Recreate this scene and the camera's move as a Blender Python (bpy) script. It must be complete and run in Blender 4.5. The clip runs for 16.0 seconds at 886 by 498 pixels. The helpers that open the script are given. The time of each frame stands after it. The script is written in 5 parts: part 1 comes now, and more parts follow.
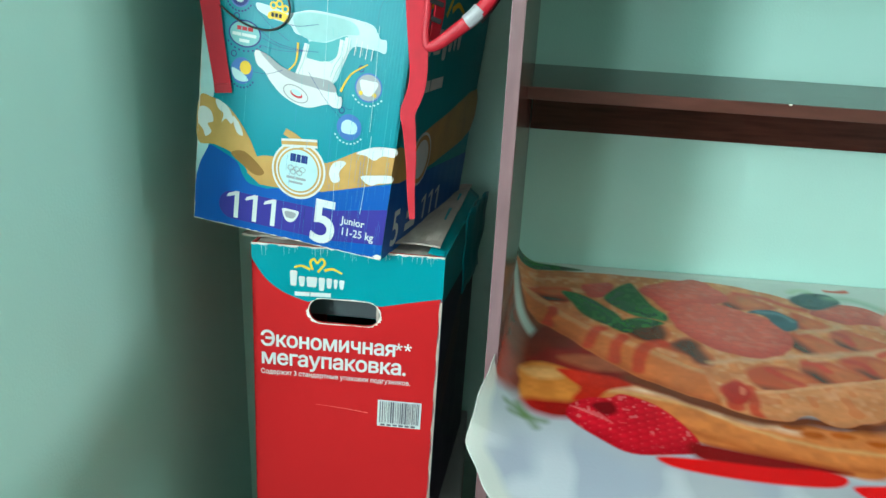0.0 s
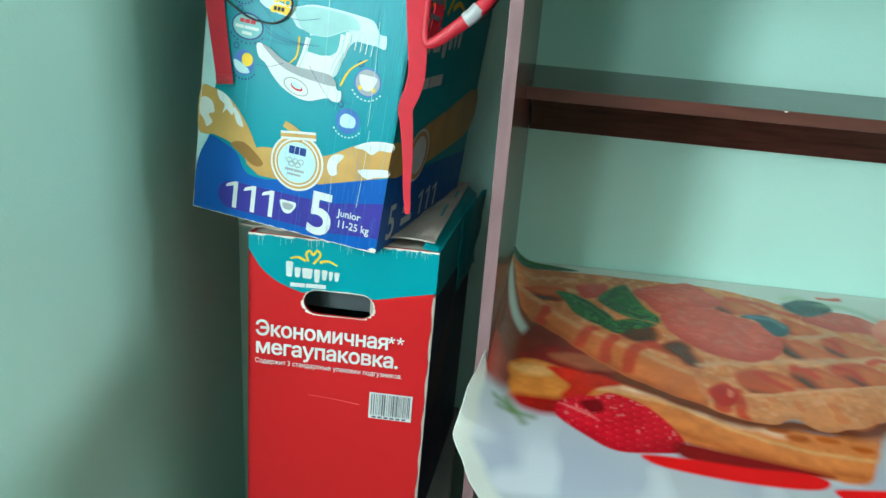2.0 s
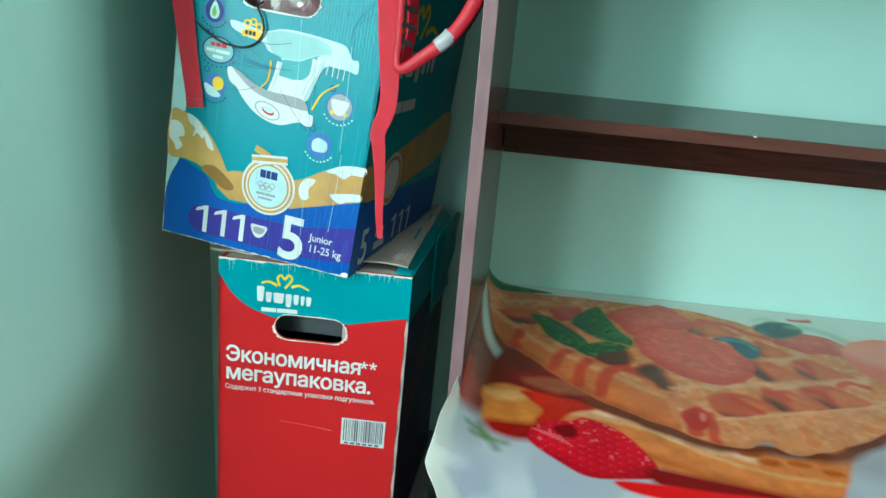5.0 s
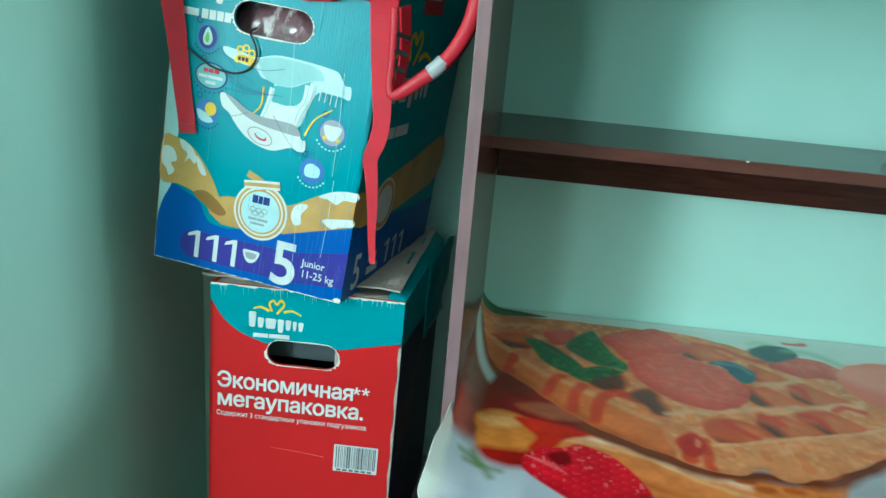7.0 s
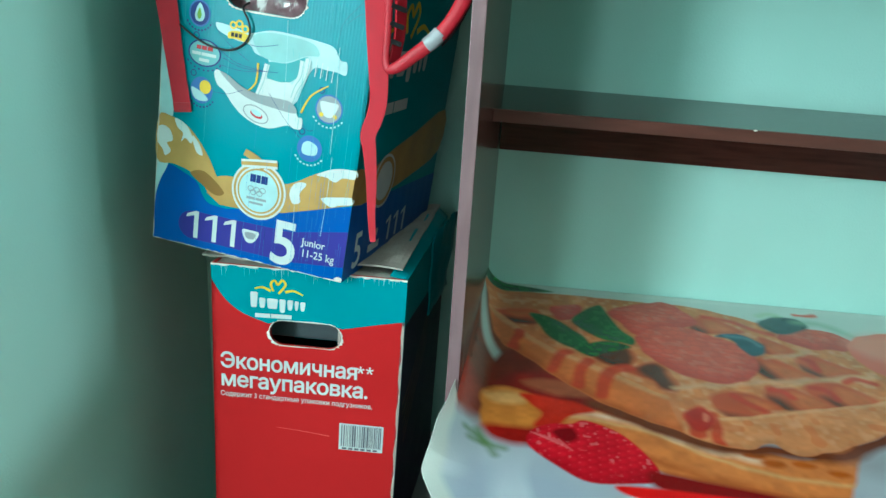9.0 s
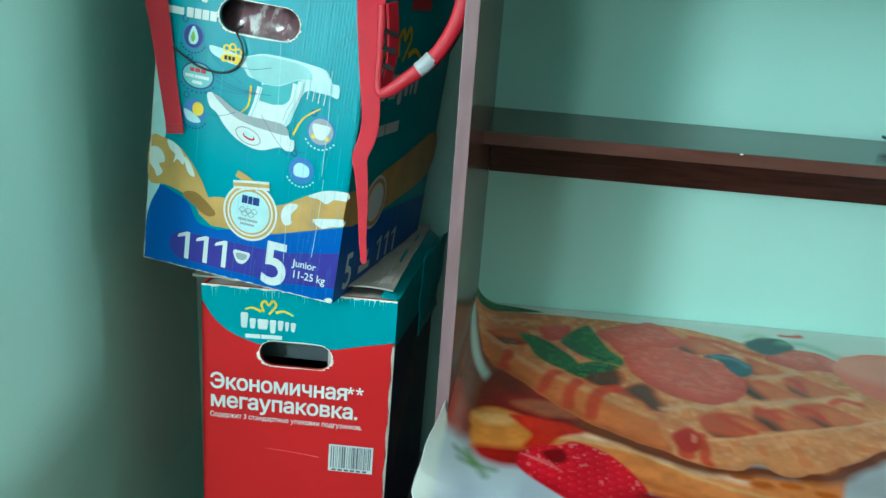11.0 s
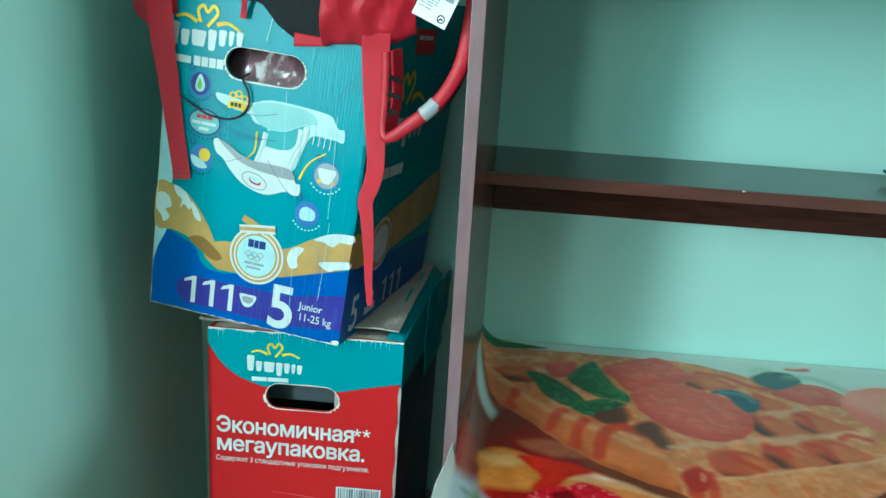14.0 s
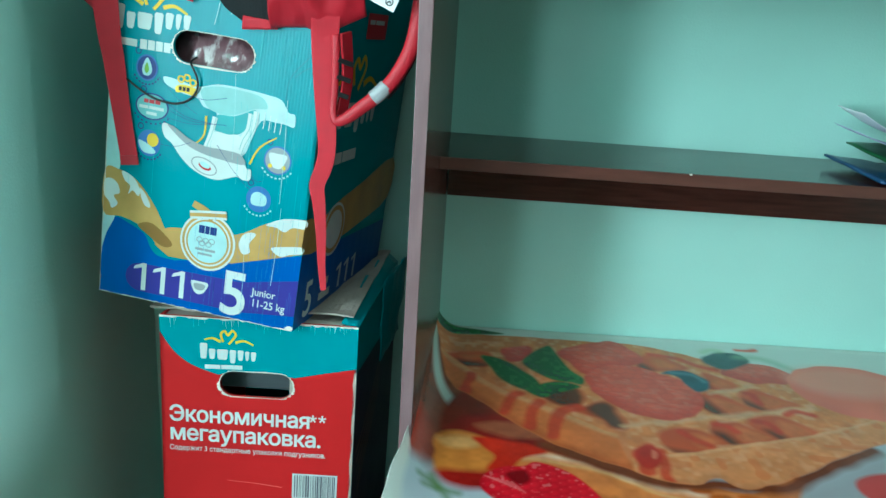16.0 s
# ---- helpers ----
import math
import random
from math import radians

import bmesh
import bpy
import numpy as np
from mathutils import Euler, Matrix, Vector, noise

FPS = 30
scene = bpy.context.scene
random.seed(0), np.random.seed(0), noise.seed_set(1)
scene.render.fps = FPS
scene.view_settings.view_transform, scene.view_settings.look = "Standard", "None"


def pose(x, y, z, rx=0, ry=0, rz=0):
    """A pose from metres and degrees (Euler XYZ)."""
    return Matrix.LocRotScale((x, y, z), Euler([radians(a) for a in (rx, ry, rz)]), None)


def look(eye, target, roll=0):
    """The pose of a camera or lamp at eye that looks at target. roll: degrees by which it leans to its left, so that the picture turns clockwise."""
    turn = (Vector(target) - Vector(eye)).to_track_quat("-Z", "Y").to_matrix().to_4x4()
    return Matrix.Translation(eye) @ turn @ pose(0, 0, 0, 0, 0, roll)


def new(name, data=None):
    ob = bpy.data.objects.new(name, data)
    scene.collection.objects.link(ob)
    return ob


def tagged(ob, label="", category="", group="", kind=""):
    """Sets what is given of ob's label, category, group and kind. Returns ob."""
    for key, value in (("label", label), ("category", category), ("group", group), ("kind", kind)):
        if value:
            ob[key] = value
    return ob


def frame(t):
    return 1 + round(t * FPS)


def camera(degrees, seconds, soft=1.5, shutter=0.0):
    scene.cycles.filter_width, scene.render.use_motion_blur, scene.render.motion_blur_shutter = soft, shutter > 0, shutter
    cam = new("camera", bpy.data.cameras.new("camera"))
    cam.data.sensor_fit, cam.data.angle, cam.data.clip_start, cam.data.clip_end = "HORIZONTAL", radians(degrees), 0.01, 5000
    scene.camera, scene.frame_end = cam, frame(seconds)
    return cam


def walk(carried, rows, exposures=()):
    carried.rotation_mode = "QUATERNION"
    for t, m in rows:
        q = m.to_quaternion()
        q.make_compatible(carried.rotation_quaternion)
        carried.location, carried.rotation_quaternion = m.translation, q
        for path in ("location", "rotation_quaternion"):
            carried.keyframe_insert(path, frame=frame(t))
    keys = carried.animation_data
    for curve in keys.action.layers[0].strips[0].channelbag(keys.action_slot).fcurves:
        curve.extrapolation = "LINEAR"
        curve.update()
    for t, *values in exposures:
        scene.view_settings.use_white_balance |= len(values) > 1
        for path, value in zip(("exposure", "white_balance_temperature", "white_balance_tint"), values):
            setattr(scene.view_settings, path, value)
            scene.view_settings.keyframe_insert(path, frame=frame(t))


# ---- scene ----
cam = camera(60.0, 16.0, soft=1.5)
PATH = [
    (0, (0.062, -0.018, 1.37), (-0.02, 1.823, 0.592), 3.5),
    (0.5, (0.076, -0.021, 1.37), (0.017, 1.828, 0.609), 4.6),
    (1, (0.086, -0.025, 1.366), (0.017, 1.815, 0.585), 4.8),
    (1.5, (0.084, -0.027, 1.367), (0.01, 1.816, 0.594), 4.9),
    (2, (0.077, -0.032, 1.368), (-0.016, 1.809, 0.593), 5.0),
    (2.5, (0.076, -0.033, 1.373), (0.006, 1.82, 0.624), 5.1),
    (3, (0.079, -0.032, 1.375), (0.014, 1.826, 0.638), 5.1),
    (3.5, (0.08, -0.028, 1.377), (0.029, 1.831, 0.64), 5.4),
    (4, (0.08, -0.025, 1.375), (0.027, 1.831, 0.629), 5.3),
    (6.5, (0.086, -0.019, 1.383), (0.071, 1.858, 0.694), 6.1),
    (7, (0.086, -0.016, 1.385), (0.051, 1.863, 0.7), 5.6),
    (7.5, (0.088, -0.017, 1.387), (0.048, 1.861, 0.7), 5.7),
    (8, (0.092, -0.011, 1.383), (0.05, 1.863, 0.686), 5.2),
    (8.5, (0.092, -0.003, 1.382), (0.044, 1.86, 0.658), 4.8),
    (9, (0.097, 0.0, 1.383), (0.042, 1.853, 0.635), 4.4),
    (9.5, (0.094, -0.007, 1.385), (0.061, 1.862, 0.673), 5.0),
    (12, (0.095, 0.003, 1.392), (0.075, 1.876, 0.69), 4.5),
    (12.5, (0.098, 0.009, 1.388), (0.084, 1.882, 0.688), 4.2),
    (13, (0.095, 0.012, 1.389), (0.084, 1.882, 0.678), 4.3),
    (13.5, (0.093, 0.004, 1.395), (0.069, 1.881, 0.704), 4.2),
    (14, (0.087, -0.002, 1.41), (0.048, 1.893, 0.771), 4.1),
    (14.5, (0.079, -0.002, 1.419), (0.045, 1.903, 0.812), 4.3),
    (14.8, (0.080, -0.001, 1.423), (0.051, 1.894, 0.784), 5.1),
    (15, (0.082, -0.006, 1.406), (0.106, 1.911, 0.834), 5.6),
    (15.5, (0.091, -0.011, 1.405), (0.123, 1.895, 0.798), 5.1),
    (16, (0.1, -0.012, 1.397), (0.161, 1.881, 0.755), 4.4),
]
EXPOSURES = [(0.0, 0.06, 6430, 8.5), (4.0, 0.05, 6400, 8), (6.5, -0.09, 5920, -1.5), (9.5, -0.11, 5890, -2), (12.5, -0.13, 5850, -2.5), (14.5, -0.14, 5700, -5), (16.0, -0.14, 5680, -5)]
walk(cam, [(t, look(eye, target, roll)) for t, eye, target, roll in PATH], EXPOSURES)

# ---- light ----
world = bpy.data.worlds.new("sky")
scene.world = world
world.use_nodes = True
wn = world.node_tree.nodes
sky = wn.new("ShaderNodeTexSky")
sky.sky_type, sky.sun_disc, sky.sun_elevation, sky.sun_rotation = "NISHITA", False, radians(40), radians(200)
world.node_tree.links.new(sky.outputs["Color"], wn["Background"].inputs["Color"])
wn["Background"].inputs["Strength"].default_value = 0.1

WINDOWS = ((-2.75, -1.43, 0.95, 2.25), (-0.95, -0.2, 0.95, 2.25))  # the windows in the left wall: y from, y to, z from, z to
ADDED_WINDOW = (-0.3, 0.9, 0.95, 1.9)  # unseen window added in the right wall to light the niche wall: y from, y to, z from, z to
REVEAL = 0.25
LEFT, BACK, RIGHT, FRONT, CEIL = -1.0, 1.338, 3.6, -7.0, 2.7


def area_lamp(name, place, target, wide, high, power, color):
    data = bpy.data.lights.new(name, "AREA")
    data.shape, data.size, data.size_y, data.energy, data.color = "RECTANGLE", wide, high, power, color
    ob = new(name, data)
    ob.matrix_world = look(place, target)
    return ob


for y0, y1, z0, z1 in WINDOWS:
    area_lamp("window_daylight", (LEFT - REVEAL + 0.015, (y0 + y1) / 2, (z0 + z1) / 2), (LEFT + 1, (y0 + y1) / 2, (z0 + z1) / 2), y1 - y0 - 0.02, z1 - z0 - 0.02, (58.0 if y1 < -1 else 128.0) * (y1 - y0) * (z1 - z0), (0.88, 0.98, 1.0))
# added lamp with no known source; it brightens the wall beside the boxes
y0, y1, z0, z1 = ADDED_WINDOW
area_lamp("window_daylight", (RIGHT + REVEAL - 0.015, (y0 + y1) / 2, (z0 + z1) / 2), (RIGHT - 1, (y0 + y1) / 2, (z0 + z1) / 2), y1 - y0 - 0.02, z1 - z0 - 0.02, 56.0 * (y1 - y0) * (z1 - z0), (0.9, 0.98, 1.0))


# ---- materials ----
def lin(r, g, b):
    """Linear colour from 0 to 255 values."""
    return tuple(((c / 255 + 0.055) / 1.055) ** 2.4 if c > 10 else c / 255 / 12.92 for c in (r, g, b))


def material(name, color, rough=0.5, vary=0.08, scale=12.0, bump=0.1, bump_scale=180.0, metal=0.0, coat=0.0, wave=0.0, wear=None, wear_scale=30.0, wear_at=0.68, stretch=(1, 1, 1), spec=0.5):
    m = bpy.data.materials.new(name)
    m.use_nodes = True
    nt = m.node_tree
    n, l = nt.nodes, nt.links
    b = n["Principled BSDF"]
    b.inputs["Roughness"].default_value, b.inputs["Metallic"].default_value = rough, metal
    b.inputs["Coat Weight"].default_value = coat
    b.inputs["Specular IOR Level"].default_value = spec
    co = n.new("ShaderNodeTexCoord")
    mp = n.new("ShaderNodeMapping")
    mp.inputs["Scale"].default_value = stretch
    l.new(co.outputs["Object"], mp.inputs["Vector"])
    big = n.new("ShaderNodeTexNoise")
    big.inputs["Scale"].default_value, big.inputs["Detail"].default_value = scale, 5.0
    l.new(mp.outputs["Vector"], big.inputs["Vector"])
    ramp = n.new("ShaderNodeValToRGB")
    ramp.color_ramp.elements[0].position, ramp.color_ramp.elements[1].position = 0.3, 0.7
    ramp.color_ramp.elements[0].color = (*[c * (1 - vary) for c in color], 1)
    ramp.color_ramp.elements[1].color = (*[min(1, c * (1 + vary)) for c in color], 1)
    l.new(big.outputs["Fac"], ramp.inputs["Fac"])
    out = ramp.outputs["Color"]
    if wear:
        wn_ = n.new("ShaderNodeTexNoise")
        wn_.inputs["Scale"].default_value, wn_.inputs["Detail"].default_value = wear_scale, 8.0
        l.new(mp.outputs["Vector"], wn_.inputs["Vector"])
        step = n.new("ShaderNodeMapRange")
        step.inputs["From Min"].default_value, step.inputs["From Max"].default_value = wear_at, wear_at + 0.06
        l.new(wn_.outputs["Fac"], step.inputs["Value"])
        mix = n.new("ShaderNodeMix")
        mix.data_type = "RGBA"
        mix.inputs["B"].default_value = (*wear, 1)
        l.new(step.outputs["Result"], mix.inputs["Factor"])
        l.new(out, mix.inputs["A"])
        out = mix.outputs["Result"]
    l.new(out, b.inputs["Base Color"])
    fine = n.new("ShaderNodeTexNoise")
    fine.inputs["Scale"].default_value, fine.inputs["Detail"].default_value = bump_scale, 4.0
    l.new(mp.outputs["Vector"], fine.inputs["Vector"])
    height = fine.outputs["Fac"]
    if wave:
        wv = n.new("ShaderNodeTexWave")
        wv.bands_direction = "X"
        wv.inputs["Scale"].default_value, wv.inputs["Distortion"].default_value = wave, 0.6
        l.new(mp.outputs["Vector"], wv.inputs["Vector"])
        add = n.new("ShaderNodeMath")
        l.new(wv.outputs["Fac"], add.inputs[0])
        l.new(fine.outputs["Fac"], add.inputs[1])
        height = add.outputs["Value"]
    bp = n.new("ShaderNodeBump")
    bp.inputs["Strength"].default_value, bp.inputs["Distance"].default_value = bump, 0.004
    l.new(height, bp.inputs["Height"])
    l.new(bp.outputs["Normal"], b.inputs["Normal"])
    rr = n.new("ShaderNodeMapRange")
    rr.inputs["To Min"].default_value, rr.inputs["To Max"].default_value = max(0.02, rough - 0.08), min(1, rough + 0.08)
    l.new(big.outputs["Fac"], rr.inputs["Value"])
    l.new(rr.outputs["Result"], b.inputs["Roughness"])
    return m


PAINT = material("mint_wall_paint", lin(170, 214, 203), 0.5, 0.03, 3.0, 0.12, 260.0)
CEILING = material("ceiling_paint", lin(205, 205, 198), 0.8, 0.03)
FLOOR = material("floor_boards", lin(104, 72, 50), 0.4, 0.2, 6.0, stretch=(1, 8, 1))
MAHOGANY = material("dark_mahogany_laminate", lin(62, 30, 24), 0.16, 0.35, 9.0, 0.03, 90.0, stretch=(1.2, 14, 14))
MAHOGANY_SIDE = material("dark_mahogany_side", lin(66, 36, 30), 0.2, 0.3, 9.0, 0.03, 90.0, stretch=(14, 14, 1.2))
EDGE_BAND = material("worn_edge_band", lin(122, 95, 98), 0.42, 0.12, 14.0, 0.08, 200.0, wear=lin(150, 122, 118), wear_at=0.7, stretch=(6, 6, 1))
EDGE_SHELF = material("shelf_edge_band", lin(84, 48, 40), 0.35, 0.15, 20.0, 0.08, 200.0, stretch=(1, 6, 6))
BEECH = material("beech_laminate", lin(205, 155, 85), 0.35, 0.1, 9.0, 0.03, 120.0, stretch=(1, 12, 12))
PALE = material("pale_laminate", lin(165, 190, 175), 0.25, 0.04, 6.0, 0.03)
GREY = material("grey_chest_paint", lin(128, 132, 130), 0.45, 0.08, 8.0, 0.1)
KRAFT = material("grey_cardboard", lin(168, 160, 150), 0.85, 0.12, 30.0, 0.25, 140.0)
TORN = material("torn_paper", lin(222, 215, 205), 0.9, 0.15, 60.0, 0.4, 200.0)
TEAL = material("teal_print", lin(0, 136, 150), 0.3, 0.06, 10.0, 0.05, 130.0, wave=75.0, wear=lin(60, 180, 186), wear_scale=24.0, wear_at=0.76, stretch=(1, 1, 0.12), spec=0.2)
TEAL_FLAT = material("teal_print_smooth", lin(0, 142, 153), 0.34, 0.05, 9.0, 0.08, 120.0, spec=0.2)
RED = material("red_print", lin(194, 33, 37), 0.36, 0.05, 5.0, 0.07, 120.0, wear=lin(226, 90, 84), wear_scale=60.0, wear_at=0.79, spec=0.2)
BLUE = material("blue_print", lin(8, 84, 166), 0.32, 0.07, 12.0, 0.04, 130.0, wave=75.0, wear=lin(90, 150, 205), wear_scale=30.0, wear_at=0.76, stretch=(1, 1, 0.2), spec=0.2)
PURPLE = material("purple_print", lin(56, 52, 142), 0.32, 0.05, 12.0, 0.08, spec=0.2)
GOLD = material("gold_print", lin(188, 148, 84), 0.35, 0.14, 22.0, 0.06, spec=0.2)
GOLD_DARK = material("dark_gold_print", lin(140, 104, 50), 0.35, 0.1, 22.0, 0.06, spec=0.2)
WHITE = material("white_print", lin(206, 214, 213), 0.4, 0.05, 30.0, 0.05, spec=0.2)
WHITE_BLUE = material("pale_blue_print", lin(176, 212, 214), 0.4, 0.08, 30.0, 0.05, spec=0.2)
MID_TEAL = material("mid_teal_print", lin(118, 180, 182), 0.4, 0.08, 30.0, 0.05, spec=0.2)
CIRCLE_BLUE = material("icon_blue_print", lin(60, 110, 178), 0.4, 0.06, 30.0, 0.05, spec=0.2)
ICON_DARK = material("icon_dark_blue_print", lin(28, 52, 120), 0.4, 0.06, 30.0, 0.05, spec=0.2)
YELLOW = material("yellow_print", lin(226, 190, 52), 0.4, 0.06, 30.0, 0.05, spec=0.2)
LEAF_PRINT = material("green_print", lin(120, 170, 60), 0.4, 0.06, 30.0, 0.05, spec=0.2)
RED_INK = material("red_ink", lin(190, 50, 60), 0.4, 0.06, 30.0, 0.05, spec=0.2)
BLACK_INK = material("black_ink", lin(34, 34, 40), 0.45, 0.05, 30.0, 0.05, spec=0.2)
SHADE_INK = material("grey_ink", lin(150, 156, 160), 0.5, 0.05, 30.0, 0.05, spec=0.2)
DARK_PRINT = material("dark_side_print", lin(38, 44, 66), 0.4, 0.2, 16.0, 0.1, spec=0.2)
FABRIC = material("red_nylon_fabric", lin(178, 20, 40), 0.5, 0.08, 18.0, 0.22, 700.0)
WEBBING = material("red_webbing", lin(190, 30, 48), 0.72, 0.08, 40.0, 0.2, 520.0, wave=240.0)
MESH_FABRIC = material("black_mesh_fabric", lin(25, 28, 31), 0.85, 0.25, 60.0, 0.35, 500.0, wave=170.0)
REFLECT = material("grey_reflective_tape", lin(150, 152, 156), 0.4, 0.1, 60.0, 0.1)
CORD = material("black_cord", lin(22, 22, 26), 0.5, 0.1, 60.0, 0.2)
# the wrap's near-white wear colour paints shiny glints on its wrinkles
WRAP = material("clear_plastic_wrap", lin(126, 92, 98), 0.1, 0.5, 30.0, 0.8, 60.0, coat=0.8, wear=lin(226, 214, 214), wear_scale=30.0, wear_at=0.58, stretch=(1.6, 1, 0.7))
PAPER = material("white_paper", lin(228, 230, 232), 0.7, 0.04, 20.0, 0.05)
PAPER_LILAC = material("lilac_paper", lin(190, 190, 222), 0.6, 0.1, 20.0, 0.05)
NAVY_PAPER = material("navy_glossy_paper", lin(22, 58, 96), 0.3, 0.2, 20.0, 0.05)
GREEN_PAPER = material("green_glossy_paper", lin(24, 84, 40), 0.3, 0.2, 20.0, 0.05)


# ---- building helpers ----
from mathutils.geometry import delaunay_2d_cdt


def part(name, bm, mat, parent=None, label="", smooth=False):
    me = bpy.data.meshes.new(name)
    bm.to_mesh(me)
    bm.free()
    for mm in mat if isinstance(mat, (list, tuple)) else (mat,):
        me.materials.append(mm)
    if smooth:
        me.shade_smooth()
    ob = new(name, me)
    ob.parent = parent
    return tagged(ob, label)


def holder(name, m, label, category, group="", kind=""):
    ob = new(name)
    ob.empty_display_size = 0.05
    ob.matrix_world = m
    return tagged(ob, label, category, group, kind)


def block(x0, x1, y0, y1, z0, z1, bevel=0.0, shear=0.0):
    """A box; shear shifts x with y."""
    bm = bmesh.new()
    bmesh.ops.create_cube(bm, size=1.0)
    for v in bm.verts:
        v.co = Vector(((x0 + x1) / 2 + v.co.x * (x1 - x0), (y0 + y1) / 2 + v.co.y * (y1 - y0), (z0 + z1) / 2 + v.co.z * (z1 - z0)))
    if bevel:
        bmesh.ops.bevel(bm, geom=bm.edges[:], offset=bevel, segments=2, affect="EDGES", profile=0.6)
    for v in bm.verts:
        v.co.x += shear * v.co.y
    return bm


def smooth_loop(pts, steps=6, closed=True):
    """Points of a soft curve through the given ones."""
    out, n = [], len(pts)
    for i in range(n if closed else n - 1):
        p = [np.array(pts[j % n] if closed else pts[min(max(j, 0), n - 1)], float) for j in (i - 1, i, i + 1, i + 2)]
        for k in range(steps):
            t = k / steps
            out.append(tuple(0.5 * (2 * p[1] + (p[2] - p[0]) * t + (2 * p[0] - 5 * p[1] + 4 * p[2] - p[3]) * t * t + (3 * p[1] - p[0] - 3 * p[2] + p[3]) * t**3)))
    if not closed:
        out.append(tuple(map(float, pts[-1])))
    return out


def stroke(pts, w0, w1=None, steps=6):
    """The outline of a soft line of changing width."""
    c = [np.array(p) for p in smooth_loop(pts, steps, False)]
    w1 = w0 if w1 is None else w1
    a, b = [], []
    for i, p in enumerate(c):
        d = c[min(i + 1, len(c) - 1)] - c[max(i - 1, 0)]
        d = np.array([-d[1], d[0]]) / (np.linalg.norm(d) + 1e-9)
        w = (w0 + (w1 - w0) * i / (len(c) - 1)) / 2
        a.append(tuple(p + d * w)), b.append(tuple(p - d * w))
    return a + b[::-1]


def ellipse(cu, cv, ru, rv, n=28, turn=0.0):
    return [(cu + ru * math.cos(a) * math.cos(turn) - rv * math.sin(a) * math.sin(turn), cv + ru * math.cos(a) * math.sin(turn) + rv * math.sin(a) * math.cos(turn))
            for a in (2 * math.pi * k / n for k in range(n))]


def stadium(u0, u1, v0, v1, n=10, rise=0.0):
    r, c = (v1 - v0) / 2, (v0 + v1) / 2
    pts = [(u1 - r + r * math.cos(a), c + r * math.sin(a)) for a in (-math.pi / 2 + math.pi * k / n for k in range(n + 1))]
    pts += [(u0 + r + r * math.cos(a), c + r * math.sin(a)) for a in (math.pi / 2 + math.pi * k / n for k in range(n + 1))]
    return [(u, v + rise * (u - u0)) for u, v in pts]


def on_front(u, v, lift):
    return (u, -lift, v)


def flat(pts, lift, place=on_front, holes=()):
    """A filled outline laid on a face."""
    bm = bmesh.new()
    edges = []
    for loop in (pts, *holes):
        vs = [bm.verts.new(place(u, v, lift)) for u, v in loop]
        edges += [bm.edges.new((vs[i], vs[(i + 1) % len(vs)])) for i in range(len(vs))]
    bmesh.ops.triangle_fill(bm, edges=edges, use_beauty=True)
    bmesh.ops.recalc_face_normals(bm, faces=bm.faces[:])
    return bm


def merged(bms):
    out = bmesh.new()
    for b in bms:
        me = bpy.data.meshes.new("piece")
        b.to_mesh(me)
        b.free()
        out.from_mesh(me)
        bpy.data.meshes.remove(me)
    return out


def plate(u0, u1, v0, v1, thick, holes=(), outline=None):
    """A board of cardboard in the plane y = 0, thick towards +y, with holes."""
    outline = outline or [(u0, v0), (u1, v0), (u1, v1), (u0, v1)]
    bm = flat(outline, 0.0, holes=holes)
    for f in bm.faces:
        if f.normal.y > 0:
            f.normal_flip()
    r = bmesh.ops.extrude_face_region(bm, geom=bm.faces[:])
    bmesh.ops.translate(bm, vec=(0, thick, 0), verts=[g for g in r["geom"] if isinstance(g, bmesh.types.BMVert)])
    bmesh.ops.recalc_face_normals(bm, faces=bm.faces[:])
    return bm


def glyph_outlines(text, size, spacing):
    """The closed outlines of a text in the built-in font."""
    cu = bpy.data.curves.new("glyphs", "FONT")
    cu.body, cu.size, cu.space_character = text, size, spacing
    tmp = bpy.data.objects.new("glyphs", cu)
    scene.collection.objects.link(tmp)
    dg = bpy.context.evaluated_depsgraph_get()
    dg.update()
    loops = []
    for sp in tmp.to_curve(dg).splines:
        pts = []
        if sp.type == "BEZIER":
            bp = sp.bezier_points
            for k in range(len(bp)):
                a, c = bp[k], bp[(k + 1) % len(bp)]
                straight = (a.handle_right - a.co).length < 1e-7 and (c.handle_left - c.co).length < 1e-7
                for s in range(1 if straight else 5):
                    t = s / 5
                    p = a.co * (1 - t) ** 3 + a.handle_right * 3 * t * (1 - t) ** 2 + c.handle_left * 3 * t * t * (1 - t) + c.co * t**3
                    pts.append((p.x, p.y))
        else:
            pts = [(p.co.x, p.co.y) for p in sp.points]
        clean = [p for k, p in enumerate(pts) if math.dist(p, pts[k - 1]) > 1e-6]
        if len(clean) > 2:
            loops.append(clean)
    tmp.to_curve_clear()
    bpy.data.objects.remove(tmp)
    bpy.data.curves.remove(cu)
    return loops


def turned_area(loop):
    return sum(p[0] * q[1] - q[0] * p[1] for p, q in zip(loop, loop[1:] + loop[:1])) / 2


def windings(loops, p):
    """How often the outlines run round a point."""
    n = 0
    for loop in loops:
        for a, c in zip(loop, loop[1:] + loop[:1]):
            if (a[1] > p[1]) != (c[1] > p[1]) and p[0] < (c[0] - a[0]) * (p[1] - a[1]) / (c[1] - a[1]) + a[0]:
                n += 1 if c[1] > a[1] else -1
    return n


